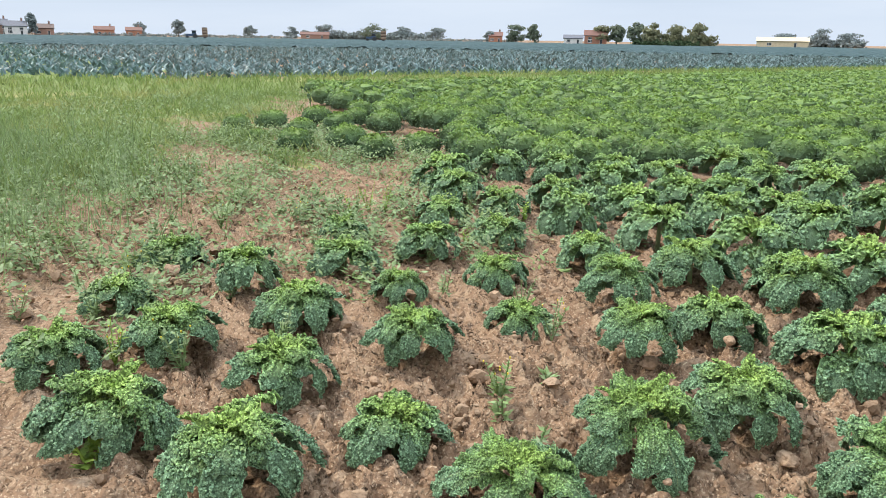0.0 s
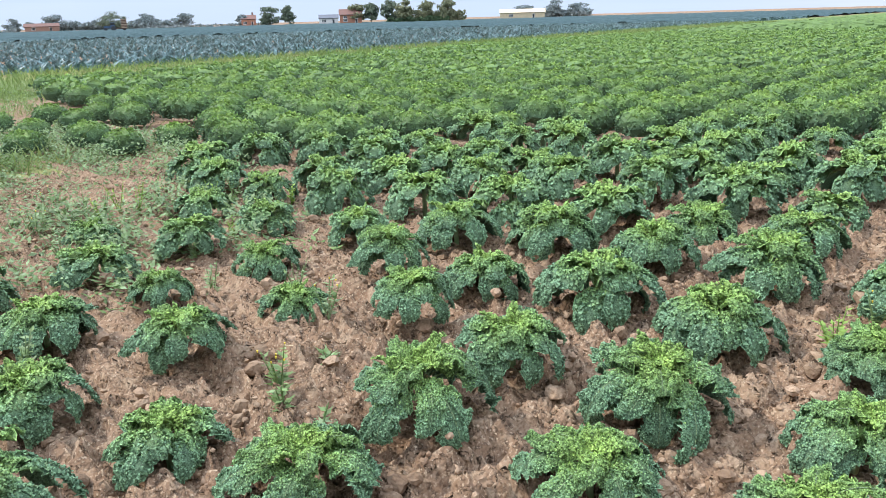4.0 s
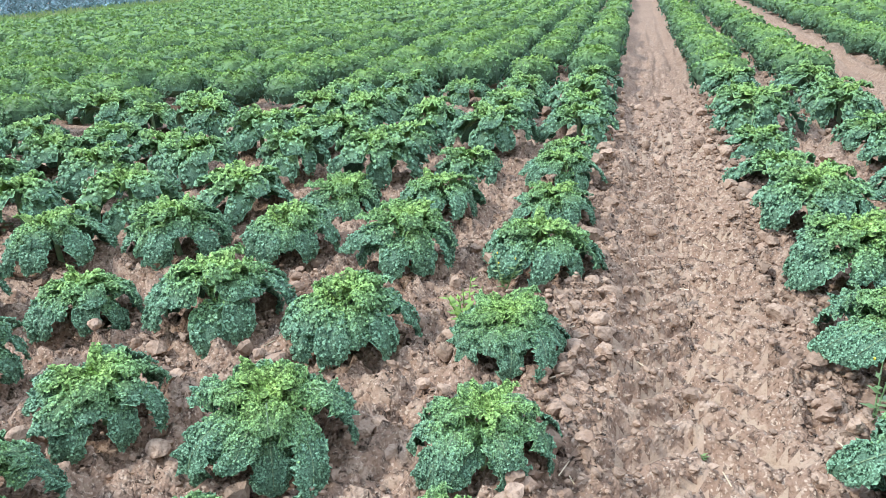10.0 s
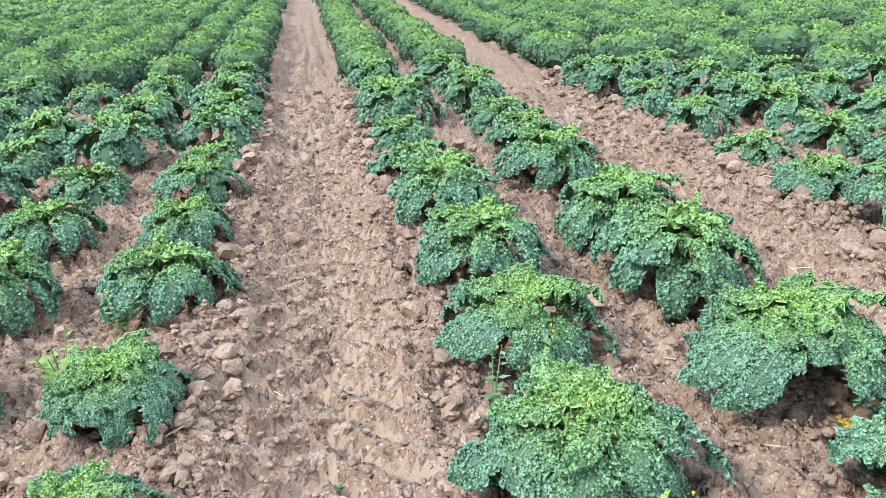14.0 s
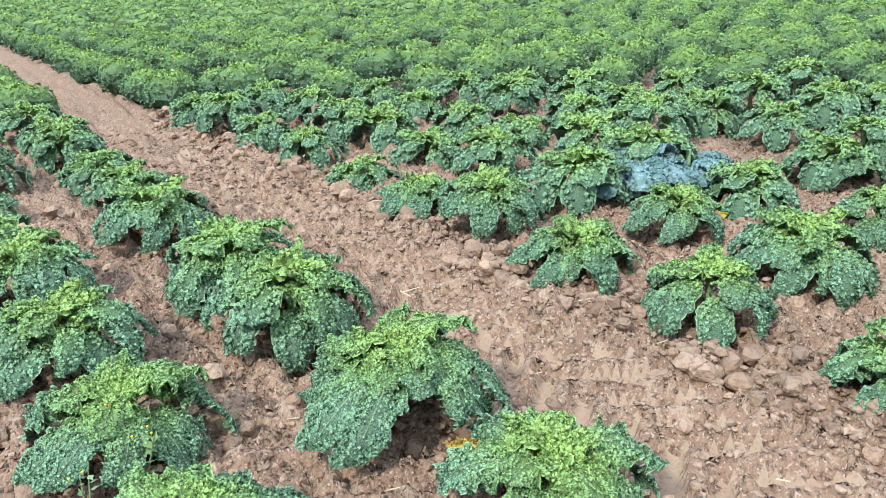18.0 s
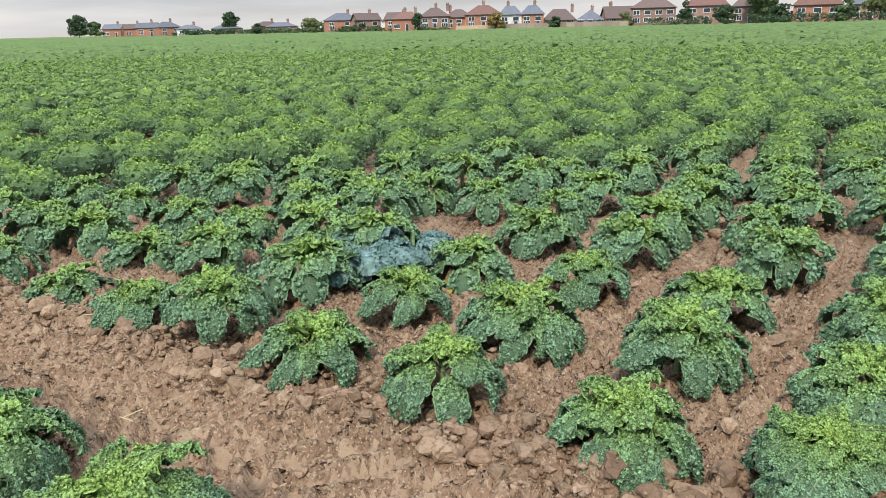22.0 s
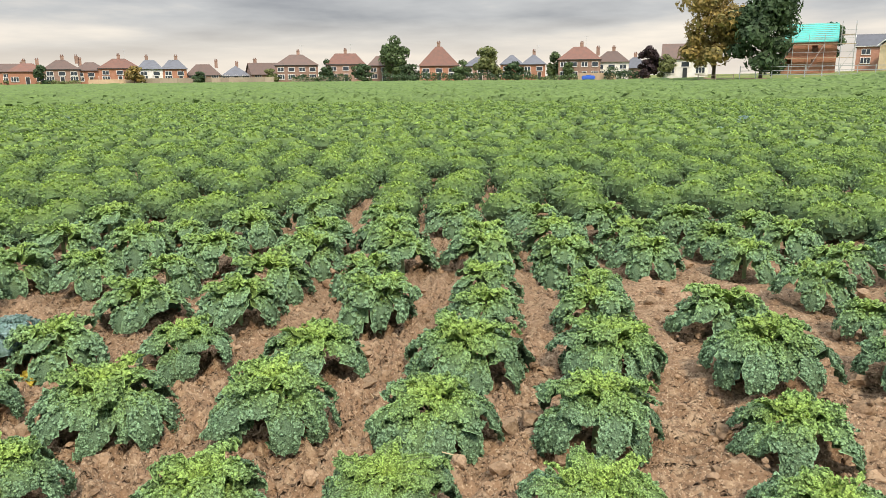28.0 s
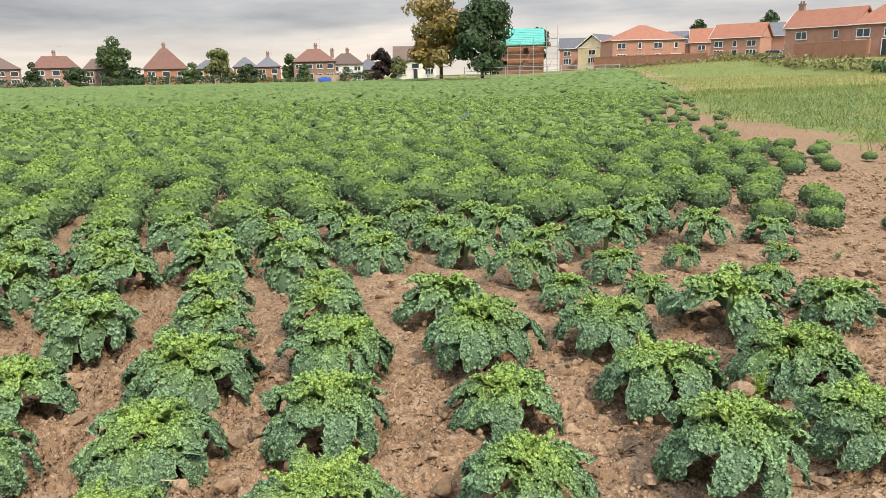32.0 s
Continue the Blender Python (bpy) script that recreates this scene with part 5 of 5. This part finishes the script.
# trees and bushes before the older street
tree(136.8, -33.2, 15.8, 14.5, TREE_OCHRE, "tall tree with thinning ochre autumn leaves", 1, 2600, 0.34, 0.03, base=1.0)
tree(131.0, -39.3, 14.2, 12.0, TREE_DARK, "tall dense dark green tree", 2, 2600, 0.36, 0.04, base=1.0)
tree(203.0, 33.7, 11.9, 8.6, TREE_GREEN, "tall green tree in a garden", 3, 1500, 0.36, 0.03)
tree(185.6, 8.0, 8.2, 7.2, TREE_OLIVE, "broad light green garden tree", 4, 1200, 0.32, 0.05)
tree(190.6, -8.2, 6.9, 4.2, TREE_GREEN, "slim green tree in a garden", 5, 700, 0.3, 0.05)
tree(168.6, -27.3, 7.0, 5.0, TREE_PURPLE, "rounded dark purple-leaved tree", 6, 900, 0.3, 0.05)
tree(166.5, -30.6, 5.0, 4.6, TREE_OLIVE, "rounded grey-green bush beside the hedge", 7, 600, 0.28, 0.02, category="bush")
tree(199.3, 51.4, 6.0, 4.4, TREE_DARK, "conical dark green garden tree", 8, 700, 0.3, 0.02)
tree(179.6, 119.5, 4.9, 4.2, TREE_DARK, "rounded dark garden bush", 9, 500, 0.3, 0.02, category="bush")
tree(188.1, 99.5, 4.6, 5.0, TREE_OCHRE, "rounded russet garden tree", 10, 600, 0.28, 0.08)
tree(180.3, 277.3, 8.8, 8.5, TREE_DARK, "dark broad tree at the end of the street", 11, 700, 0.45, 0.1)
tree(184.9, 274.2, 6.0, 7.0, TREE_GREEN, "green tree at the end of the street", 12, 500, 0.45, 0.1)
tree(225.5, 242.0, 9.0, 7.6, TREE_DARK, "round dark tree standing over the roofs", 13, 700, 0.42, 0.3)
tree(214.6, 188.8, 5.2, 8.5, TREE_OLIVE, "olive green bushy tree by gardens", 14, 700, 0.4, 0.02)
tree(211.9, 213.5, 3.8, 5.4, TREE_DARK, "dark leafy garden bush by houses", 15, 400, 0.35, 0.02, category="bush")
tree(183.5, 1.5, 4.6, 5.4, TREE_DARK, "dark green garden bush", 16, 500, 0.3, 0.02, category="bush")
tree(184.0, 14.0, 5.0, 5.6, TREE_GREEN, "green bush beside the garden tree", 17, 500, 0.3, 0.02, category="bush")
tree(193.5, 28.5, 4.4, 6.2, TREE_DARK, "spreading dark bush below the tall tree", 18, 600, 0.3, 0.0, category="bush")
tree(192.0, 40.5, 4.6, 6.0, TREE_DARK, "broad dark bush at the field edge", 19, 600, 0.3, 0.0, category="bush")
tree(197.0, 66.0, 3.6, 4.6, TREE_OLIVE, "bright green round bush by the fence", 20, 400, 0.28, 0.0, category="bush")
tree(186.5, -11.5, 4.2, 4.6, TREE_GREEN, "green bush below the brick house", 21, 450, 0.28, 0.0, category="bush")
tree(206.0, 128.0, 3.4, 4.0, TREE_DARK, "dark bush in a back garden", 22, 300, 0.28, 0.0, category="bush")
tree(188.0, 82.0, 3.0, 3.6, TREE_DARK, "low dark bush by the fence", 23, 300, 0.28, 0.0, category="bush")
tree(205.0, 160.0, 4.0, 6.0, TREE_DARK, "dark hedge bush before the houses", 24, 400, 0.32, 0.0, category="bush")
tree(209.0, 176.0, 3.8, 6.5, TREE_GREEN, "green garden bush before the houses", 25, 400, 0.32, 0.0, category="bush")
tree(150.0, -112.0, 11.2, 7.0, TREE_DARK, "dark tree behind the new houses", 26, 500, 0.4, 0.2, base=2.8)
tree(172.0, -108.0, 11.0, 6.0, TREE_DARK, "dark tree behind the orange roofs", 27, 500, 0.4, 0.2, base=2.8)
tree(173.0, -66.0, 9.8, 6.0, TREE_DARK, "dark tree behind the building site", 28, 500, 0.4, 0.2, base=2.4)

# boundaries of the gardens
hedge(185, 34, 182, -2, 2.6, 3.0, TREE_DARK, "long dark garden hedge behind the field", 1)
hedge(189, 58, 186, 42, 2.2, 2.6, TREE_DARK, "clipped dark garden hedge", 2)
hedge(177, -19, 168, -27, 2.9, 2.2, TREE_DARK, "clipped dark green hedge beside the purple tree", 3)
hedge(182, 2, 178, -13, 1.6, 2.4, TREE_GREEN, "overgrown hedge bottom with brambles", 4)
hedge(222, 290, 216, 230, 2.4, 3.0, TREE_DARK, "dark hedge along the far gardens", 5, 14, size=0.4)
hedge(216, 228, 205, 150, 2.0, 3.0, TREE_GREEN, "green hedge along the far gardens", 6, 14, size=0.4)
hedge(203, 148, 184, 112, 1.3, 2.0, TREE_OLIVE, "low scrubby hedge at the field edge", 7, 16, size=0.3)
fence(190, 98, 187, 62, 1.5, "weathered timber garden fence", WOOD)
fence(188, 112, 190, 99, 1.3, "pale timber garden fence", PALE_WOOD)
fence(188.5, 57.8, 186.8, 44, 1.3, "grey timber garden fence behind the hedge", WOOD)
fence(178.5, -13.2, 177.2, -21.5, 1.7, "new pale timber fence panels", PALE_WOOD)
fence(134, -30, 131, -35, 1.2, "short rail fence under the trees", WOOD, False)
fence(131, -36, 119, -60, 1.9, "wire mesh site fence on posts", POLE, False, 3)


def blue_tank():
    ob = tagged(new("water_tank"), "blue plastic tank standing at the field edge", "tank")
    x, y = 175.5, -15.2
    ob.matrix_basis = pose(x, y, ground_z(x, y), 0, 0, 85)
    bm = box_bm(-1.5, 1.5, -0.7, 0.7, 0.15, 1.15)
    bmesh.ops.bevel(bm, geom=bm.edges[:], offset=0.2, segments=3, affect="EDGES")
    m = plain("blue_plastic", (0.03, 0.12, 0.55), 0.4)
    part("body", bm, m, ob)
    part("lid", box_bm(-0.6, 0.6, -0.5, 0.5, 1.152, 1.25), m, ob)
    for s in (-1.1, 1.1):
        part("skid", box_bm(s - 0.12, s + 0.12, -0.7, 0.7, -0.1, 0.148), WOOD, ob)


blue_tank()


def garden_wall(x0, y0, x1, y1, tall, z, label):
    L = math.hypot(x1 - x0, y1 - y0)
    ob = tagged(new("garden_wall"), label, "wall")
    ob.matrix_basis = pose((x0 + x1) / 2, (y0 + y1) / 2, z, 0, 0, math.degrees(math.atan2(y1 - y0, x1 - x0)))
    part("brickwork", box_bm(-L / 2, L / 2, -0.11, 0.11, -0.8, tall), BRICK_RED, ob)
    part("coping", box_bm(-L / 2 - 0.03, L / 2 + 0.03, -0.15, 0.15, tall + 0.003, tall + 0.09), BRICK_NEW, ob)
    for k in range(int(L / 4) + 1):
        u = -L / 2 + 0.2 + (L - 0.4) * k / max(1, int(L / 4))
        part("pier", box_bm(u - 0.17, u + 0.17, -0.17, 0.17, -0.8, tall + 0.15), BRICK_RED, ob)


garden_wall(142, -66, 121, -78, 2.0, 2.4, "long red brick garden wall")
garden_wall(120.5, -79, 112, -76, 1.8, 2.6, "red brick wall beside the drive")
garden_wall(96, -75.5, 84, -77.5, 2.0, 2.9, "brown brick garden wall with piers")


def car():
    x, y, z = 109.0, -81.5, 2.95
    ob = tagged(new("car"), "parked white hatchback before the new houses", "car")
    ob.matrix_basis = pose(x, y, z, 0, 0, 40)
    paint = material("white_car_paint", (0.8, 0.8, 0.8), 0.25, spec=0.6)
    prof = [(-2.0, 0.35), (-2.05, 0.75), (-1.9, 0.95), (2.0, 0.8), (2.1, 0.5), (2.05, 0.32)]
    n = len(prof)
    part("body", shell_bm([(a, -0.85, b) for a, b in prof] + [(a, 0.85, b) for a, b in prof], [(i, (i + 1) % n, (i + 1) % n + n, i + n) for i in range(n)] + [tuple(range(n)), tuple(range(n, 2 * n))]), paint, ob)
    prof = [(-1.9, 0.953), (-1.5, 1.42), (0.3, 1.45), (1.15, 0.88)]
    part("cabin", shell_bm([(a, -0.72, b) for a, b in prof] + [(a, 0.72, b) for a, b in prof], [(i, (i + 1) % 4, (i + 1) % 4 + 4, i + 4) for i in range(4)] + [(0, 1, 2, 3), (4, 5, 6, 7)]), GLASS, ob, "dark car windows")
    part("roof", box_bm(-1.5, 0.35, -0.7, 0.7, 1.44, 1.49), paint, ob)
    tyre_mat = material("tyre_rubber", (0.02, 0.02, 0.02), 0.8)
    for a in (-1.3, 1.35):
        for b in (-0.8, 0.8):
            bm = bmesh.new()
            bmesh.ops.create_cone(bm, cap_ends=True, segments=16, radius1=0.31, radius2=0.31, depth=0.2, matrix=Matrix.Translation((a, b, 0.31)) @ Matrix.Rotation(radians(90), 4, "X"))
            wheel = part("wheel", bm, tyre_mat, ob)
            bm = bmesh.new()
            bmesh.ops.create_cone(bm, cap_ends=True, segments=12, radius1=0.19, radius2=0.19, depth=0.22, matrix=Matrix.Translation((a, b, 0.31)) @ Matrix.Rotation(radians(90), 4, "X"))
            part("rim", bm, POLE, wheel)


car()

# rough bank of tall grass and brambles below the new estate
BANK = leafy("bank_grass", (0.22, 0.20, 0.09), (0.14, 0.17, 0.05))
hedge(127, -58, 104, -68, 1.0, 3.5, TREE_OLIVE, "low weedy bank by the site fence", 31, 16, "bank", "bank_vegetation")
hedge(104, -68, 82, -64, 1.3, 4.0, BANK, "tall dry grass and brambles on the bank", 32, 26, "bank", "bank_vegetation")
hedge(82, -64, 60, -76, 1.5, 4.0, BANK, "tall brown grass on the bank", 33, 30, "bank", "bank_vegetation")
hedge(72, -67, 68, -70, 1.7, 2.6, TREE_GREEN, "dark green bramble clump in the bank", 34, 40, "bush", "bramble")

# across the next field: far trees, farm buildings and two harvesting machines
far_trees = 0
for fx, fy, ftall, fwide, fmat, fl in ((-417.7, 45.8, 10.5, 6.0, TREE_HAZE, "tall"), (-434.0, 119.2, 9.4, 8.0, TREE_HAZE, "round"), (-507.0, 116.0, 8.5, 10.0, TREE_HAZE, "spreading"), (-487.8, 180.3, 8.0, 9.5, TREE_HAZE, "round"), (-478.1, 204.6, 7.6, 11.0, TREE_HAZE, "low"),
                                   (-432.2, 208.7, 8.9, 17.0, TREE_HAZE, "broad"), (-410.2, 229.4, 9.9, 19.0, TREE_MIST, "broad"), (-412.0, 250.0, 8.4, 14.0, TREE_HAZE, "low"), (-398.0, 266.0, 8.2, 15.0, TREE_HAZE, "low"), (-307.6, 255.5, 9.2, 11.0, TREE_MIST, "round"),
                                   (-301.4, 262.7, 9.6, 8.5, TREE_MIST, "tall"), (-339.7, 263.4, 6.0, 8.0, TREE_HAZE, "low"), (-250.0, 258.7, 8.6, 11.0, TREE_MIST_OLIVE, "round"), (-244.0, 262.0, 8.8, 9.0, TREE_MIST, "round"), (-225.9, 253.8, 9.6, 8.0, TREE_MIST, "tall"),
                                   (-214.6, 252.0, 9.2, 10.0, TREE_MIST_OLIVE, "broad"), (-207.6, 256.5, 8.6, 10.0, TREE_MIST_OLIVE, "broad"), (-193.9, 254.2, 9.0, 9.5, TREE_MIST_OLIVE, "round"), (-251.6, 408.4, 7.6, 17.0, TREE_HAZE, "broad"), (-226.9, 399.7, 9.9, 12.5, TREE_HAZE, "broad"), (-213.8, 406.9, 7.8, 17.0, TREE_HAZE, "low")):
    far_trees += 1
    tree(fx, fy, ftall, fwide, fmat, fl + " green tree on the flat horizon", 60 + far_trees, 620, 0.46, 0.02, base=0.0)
hedge(-222, 248, -190, 250, 2.4, 2.0, TREE_DARK, "clipped dark hedge round the far farmstead", 41, 14, size=0.4)
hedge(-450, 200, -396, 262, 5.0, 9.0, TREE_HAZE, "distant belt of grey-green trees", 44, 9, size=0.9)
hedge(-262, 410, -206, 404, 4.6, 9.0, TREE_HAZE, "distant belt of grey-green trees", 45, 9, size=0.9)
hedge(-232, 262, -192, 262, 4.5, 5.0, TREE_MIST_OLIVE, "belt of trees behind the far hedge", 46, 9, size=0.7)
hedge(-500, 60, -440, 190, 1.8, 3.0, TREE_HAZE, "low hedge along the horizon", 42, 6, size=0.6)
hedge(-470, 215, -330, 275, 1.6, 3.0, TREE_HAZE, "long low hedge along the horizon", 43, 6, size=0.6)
for hx, hy, haz, hw, htop, hwall, hroof, hl in ((-418.4, 39.1, 174.6, 9.5, 6.6, WHITE, SLATE, "pale farmhouse with grey roof on the horizon"), (-424.0, 33.0, 175.5, 7.0, 7.4, BRICK_OLD, SLATE, "brick house on the horizon"), (-427.0, 52.0, 173.0, 9.0, 5.6, BRICK_OLD, TILE_BROWN, "low brick farm building"), (-491.0, 92.0, 169.4, 11, 5.6, BRICK_RED, TILE_RED, "red brick cottage on the horizon"),
                                               (-488.0, 108.0, 167.6, 9, 5.4, BRICK_RED, TILE_RED, "red brick cottage by far trees"), (-252.1, 256.7, 134.4, 10, 6.4, BRICK_RED, TILE_RED, "red farmhouse among trees"), (-273.6, 263.4, 136.0, 9, 4.4, WHITE, SLATE, "pale low farm barn on the horizon"), (-337.7, 265.9, 141.7, 7.5, 5.6, BRICK_RED, TILE_RED, "red house with pointed roof"), (-410.0, 190.0, 155.0, 16, 4.2, BRICK_OLD, TILE_RED, "long low farm building"),
                                               (-205.0, 330.0, 121.8, 22, 4.6, CREAM, CREAM, "long pale glasshouse or barn")):
    house(hx, hy, haz, hw, htop, hwall, hroof, hl, style="side", wins=2, stacks=(0.3,) if htop > 5 else (), base=0.0)


def harvester(x, y, az):
    ob = tagged(new("tractor"), "tractor with a tall dark harvesting rig in the far field", "tractor", "machines in the next field")
    ob.matrix_basis = pose(x, y, 0.1, 0, 0, az - 90)
    blue = plain("tractor_blue_paint", (0.04, 0.09, 0.17), 0.4)
    dark = plain("rig_brown_paint", (0.09, 0.045, 0.035), 0.6)
    part("bonnet", box_bm(-4.0, -1.9, -0.5, 0.5, 0.9, 1.7), blue, ob)
    cab = part("cab", box_bm(-1.9, -0.3, -0.8, 0.8, 0.9, 2.0), blue, ob)
    part("window", box_bm(-1.85, -0.35, -0.75, 0.75, 2.003, 2.75), GLASS, cab)
    part("cab_roof", box_bm(-2.0, -0.2, -0.85, 0.85, 2.753, 2.9), blue, cab)
    part("hitch", box_bm(-0.3, 1.8, -0.3, 0.3, 0.7, 1.0), dark, ob)
    rig = part("rig", box_bm(1.8, 3.7, -1.6, 1.6, 0.7, 4.0), dark, ob, "tall brown slatted rig")
    for k in range(6):
        part("slat", box_bm(1.75, 3.75, -1.66, -1.604, 0.9 + 0.55 * k, 1.1 + 0.55 * k), BOARD, rig)
    for u, r in ((-3.5, 0.55), (-0.8, 0.85), (2.7, 0.55)):
        for s in (-0.95, 0.95):
            bm = bmesh.new()
            bmesh.ops.create_cone(bm, cap_ends=True, segments=14, radius1=r, radius2=r, depth=0.4, matrix=Matrix.Translation((u, s, r)) @ Matrix.Rotation(radians(90), 4, "X"))
            part("wheel", bm, DARK_PAINT, ob)


harvester(-287.6, 85.6, 163.3)
harvester(-261.5, 146.9, 150.6)


# ---- weeds and litter among the near plants ----
FLOWER = material("yellow_flower_heads", (0.62, 0.48, 0.03), 0.6)
YELLOW_LEAF = material("yellowed_leaf", (0.50, 0.38, 0.05), 0.6, vary=((40, 3, (0.36, 0.22, 0.05), 0.45, 0.65),), transmit=0.2)
STRAW = material("dry_straw", (0.50, 0.41, 0.26), 0.8, vary=((30, 3, (0.38, 0.29, 0.17), 0.45, 0.65),))
LIME_WEED = material("lime_green_weed", (0.24, 0.36, 0.06), 0.6, vary=((30, 3, (0.17, 0.28, 0.05), 0.45, 0.65),), transmit=0.25, per_object=0.1)


def weed(x, y, tall, seed, mat, label, stems=4, flowers=0, leaves=9, size=0.035):
    """An upright weed: thin stems, many small toothed leaves, and flower heads at the tips."""
    rng = np.random.default_rng(seed)
    base = tagged(new("weed"), label, "weed")
    base.matrix_basis = pose(x, y, float(height(np.array([x]), np.array([y]))[0]) - 0.005)
    for k in range(stems):
        a, lean = rng.uniform(0, 6.28), rng.uniform(0.1, 0.45)
        h = tall * rng.uniform(0.65, 1.0)
        tip = Vector((math.cos(a) * lean * h, math.sin(a) * lean * h, h))
        bm = bmesh.new()
        bmesh.ops.create_cone(bm, cap_ends=True, segments=5, radius1=0.004, radius2=0.0018, depth=tip.length, matrix=Matrix.Translation(tip / 2) @ tip.to_track_quat("Z", "Y").to_matrix().to_4x4())
        stem = part("stem", bm, mat, base)
        vs, fs = [], []
        for j in range(leaves):
            u = 0.15 + 0.85 * j / leaves
            p = np.array(tip) * u
            b = rng.uniform(0, 6.28)
            out = np.array([math.cos(b), math.sin(b), rng.uniform(0.0, 0.7)])
            side = np.array([-math.sin(b), math.cos(b), 0.0])
            L = size * rng.uniform(0.7, 1.5) * (1.25 - 0.6 * u)
            i = len(vs)
            vs += [p, p + out * L * 0.4 + side * L * 0.28, p + out * L * 0.6 + side * L * 0.12, p + out * L, p + out * L * 0.62 - side * L * 0.12, p + out * L * 0.4 - side * L * 0.28]
            fs += [(i, i + 1, i + 2, i + 4, i + 5), (i + 2, i + 3, i + 4)]
        put_mesh("leaves", [tuple(v) for v in vs], fs, mat, stem, smooth=False)
        for j in range(flowers):
            bm = bmesh.new()
            c = tip * rng.uniform(0.86, 1.03) + Vector(rng.normal(0, 0.014, 3))
            bmesh.ops.create_cone(bm, cap_ends=True, segments=7, radius1=0.002, radius2=0.004, depth=0.009, matrix=Matrix.Translation(c))
            part("flower_head", bm, FLOWER, base)
    return base


weed(-0.71, 2.88, 0.24, 1, LIME_WEED, "lime green leafy weed beside a kale plant", 5, 0, 10, 0.05)
weed(0.88, 2.58, 0.40, 2, WEED, "tall groundsel weed with small yellow flowers", 4, 2, 12, 0.045)
weed(0.72, 2.45, 0.26, 3, WEED, "thin groundsel weed in dry soil", 2, 1, 9, 0.04)
weed(0.98, 1.74, 0.22, 4, LIME_WEED, "groundsel in flower below a kale plant", 5, 3, 9, 0.045)
weed(0.35, 1.78, 0.05, 5, WEED, "tiny seedling weed on the wheel track", 3, 0, 5, 0.03)
weed(-0.62, 3.35, 0.20, 6, WEED, "grey-green weed in front of kale", 3, 1, 9, 0.04)
weed(-2.56, 1.64, 0.07, 7, WEED, "small rosette weed on bare soil", 5, 0, 6, 0.045)
weed(-2.50, 1.30, 0.24, 8, WEED, "bushy grey-green weed on cloddy soil", 6, 1, 11, 0.04)
weed(-2.36, 1.20, 0.16, 9, WEED, "low leafy weed among soil clods", 4, 0, 9, 0.045)
weed(-2.85, 1.92, 0.26, 10, WEED, "straggling weed between kale plants", 4, 1, 10, 0.04)
weed(-2.05, 1.08, 0.22, 11, WEED, "thin weed beside a kale plant", 3, 0, 10, 0.04)
weed(-3.85, 0.30, 0.22, 12, LIME_WEED, "lime green weed beside kale", 5, 0, 10, 0.05)
weed(-2.95, -0.25, 0.20, 13, LIME_WEED, "lime green weed in cloddy soil", 5, 0, 9, 0.05)
weed(-3.35, 2.15, 0.24, 14, WEED, "feathery weed between kale plants", 5, 0, 10, 0.035)
weed(-3.55, 0.25, 0.28, 15, WEED, "pale green weed at the kale edge", 5, 1, 10, 0.04)
weed(4.08, -0.98, 0.08, 16, LIME_WEED, "low bright green chickweed beside kale", 7, 0, 8, 0.03)
weed(3.75, -2.35, 0.16, 17, LIME_WEED, "small green weed by a kale plant", 5, 0, 9, 0.035)
weed(0.20, 2.30, 0.04, 18, WEED, "tiny weed seedling in the soil", 3, 0, 5, 0.025)
wr = np.random.default_rng(88)
for k in range(34):
    wx, wy = float(wr.uniform(-6.5, -3.4)), float(wr.uniform(-0.6, 3.6))
    weed(wx, wy, float(wr.uniform(0.12, 0.34)), 100 + k, LIME_WEED if k % 5 == 0 else WEED, "pale weed growing through the bare headland soil", 4, 1 if k % 4 == 0 else 0, 10, 0.042)
for k in range(16):
    wx = float(wr.uniform(4.8, 8.5))
    weed(wx, float(-0.5 * wx - wr.uniform(0.6, 3.2)), float(wr.uniform(0.08, 0.2)), 160 + k, WEED, "small weed on the bare field edge", 4, 0, 8, 0.035)


def fallen_leaf(x, y, z, seed):
    v, f, _ = leaf_mesh(seed, 0.11, 0.07, 12, -20, 2)
    ob = put_mesh("yellow_leaf", v, f, YELLOW_LEAF)
    ob.matrix_basis = pose(x, y, float(height(np.array([x]), np.array([y]))[0]) + z, 0, 0, 40 * seed)
    tagged(ob, "yellowed kale leaf lying on the soil", "leaf")


for k, (lx, ly) in enumerate(((4.42, 2.80), (6.72, -2.42), (1.86, 2.05), (5.2, 1.55), (-9.2, 3.0))):
    fallen_leaf(lx, ly, 0.03, 3 + k)


def straws():
    """Dry stalks lying about on the soil."""
    rng = np.random.default_rng(91)
    V, F = [], []
    for k in range(150):
        x, y = 1.6 + rng.normal(0, 2.2), 1.9 + rng.normal(0, 1.6)
        if math.hypot(x - 0.4, y) < 1.2:
            continue
        z = float(height(np.array([x]), np.array([y]))[0]) + 0.018
        a, L = rng.uniform(0, 6.28), rng.uniform(0.03, 0.11)
        d, s = np.array([math.cos(a), math.sin(a), rng.normal(0, 0.12)]) * L / 2, np.array([-math.sin(a), math.cos(a), 0]) * 0.0022
        c = np.array([x, y, z])
        i = len(V)
        V += [c - d - s, c + d - s, c + d + s, c - d + s, c - d + (0, 0, 0.004), c + d + (0, 0, 0.004)]
        F += [(i, i + 1, i + 5, i + 4), (i + 3, i + 4, i + 5, i + 2)]
    tagged(put_mesh("straw_litter", [tuple(v) for v in V], F, STRAW, smooth=False), "dry straw bits and roots lying on soil", "straw", kind="stuff")


straws()
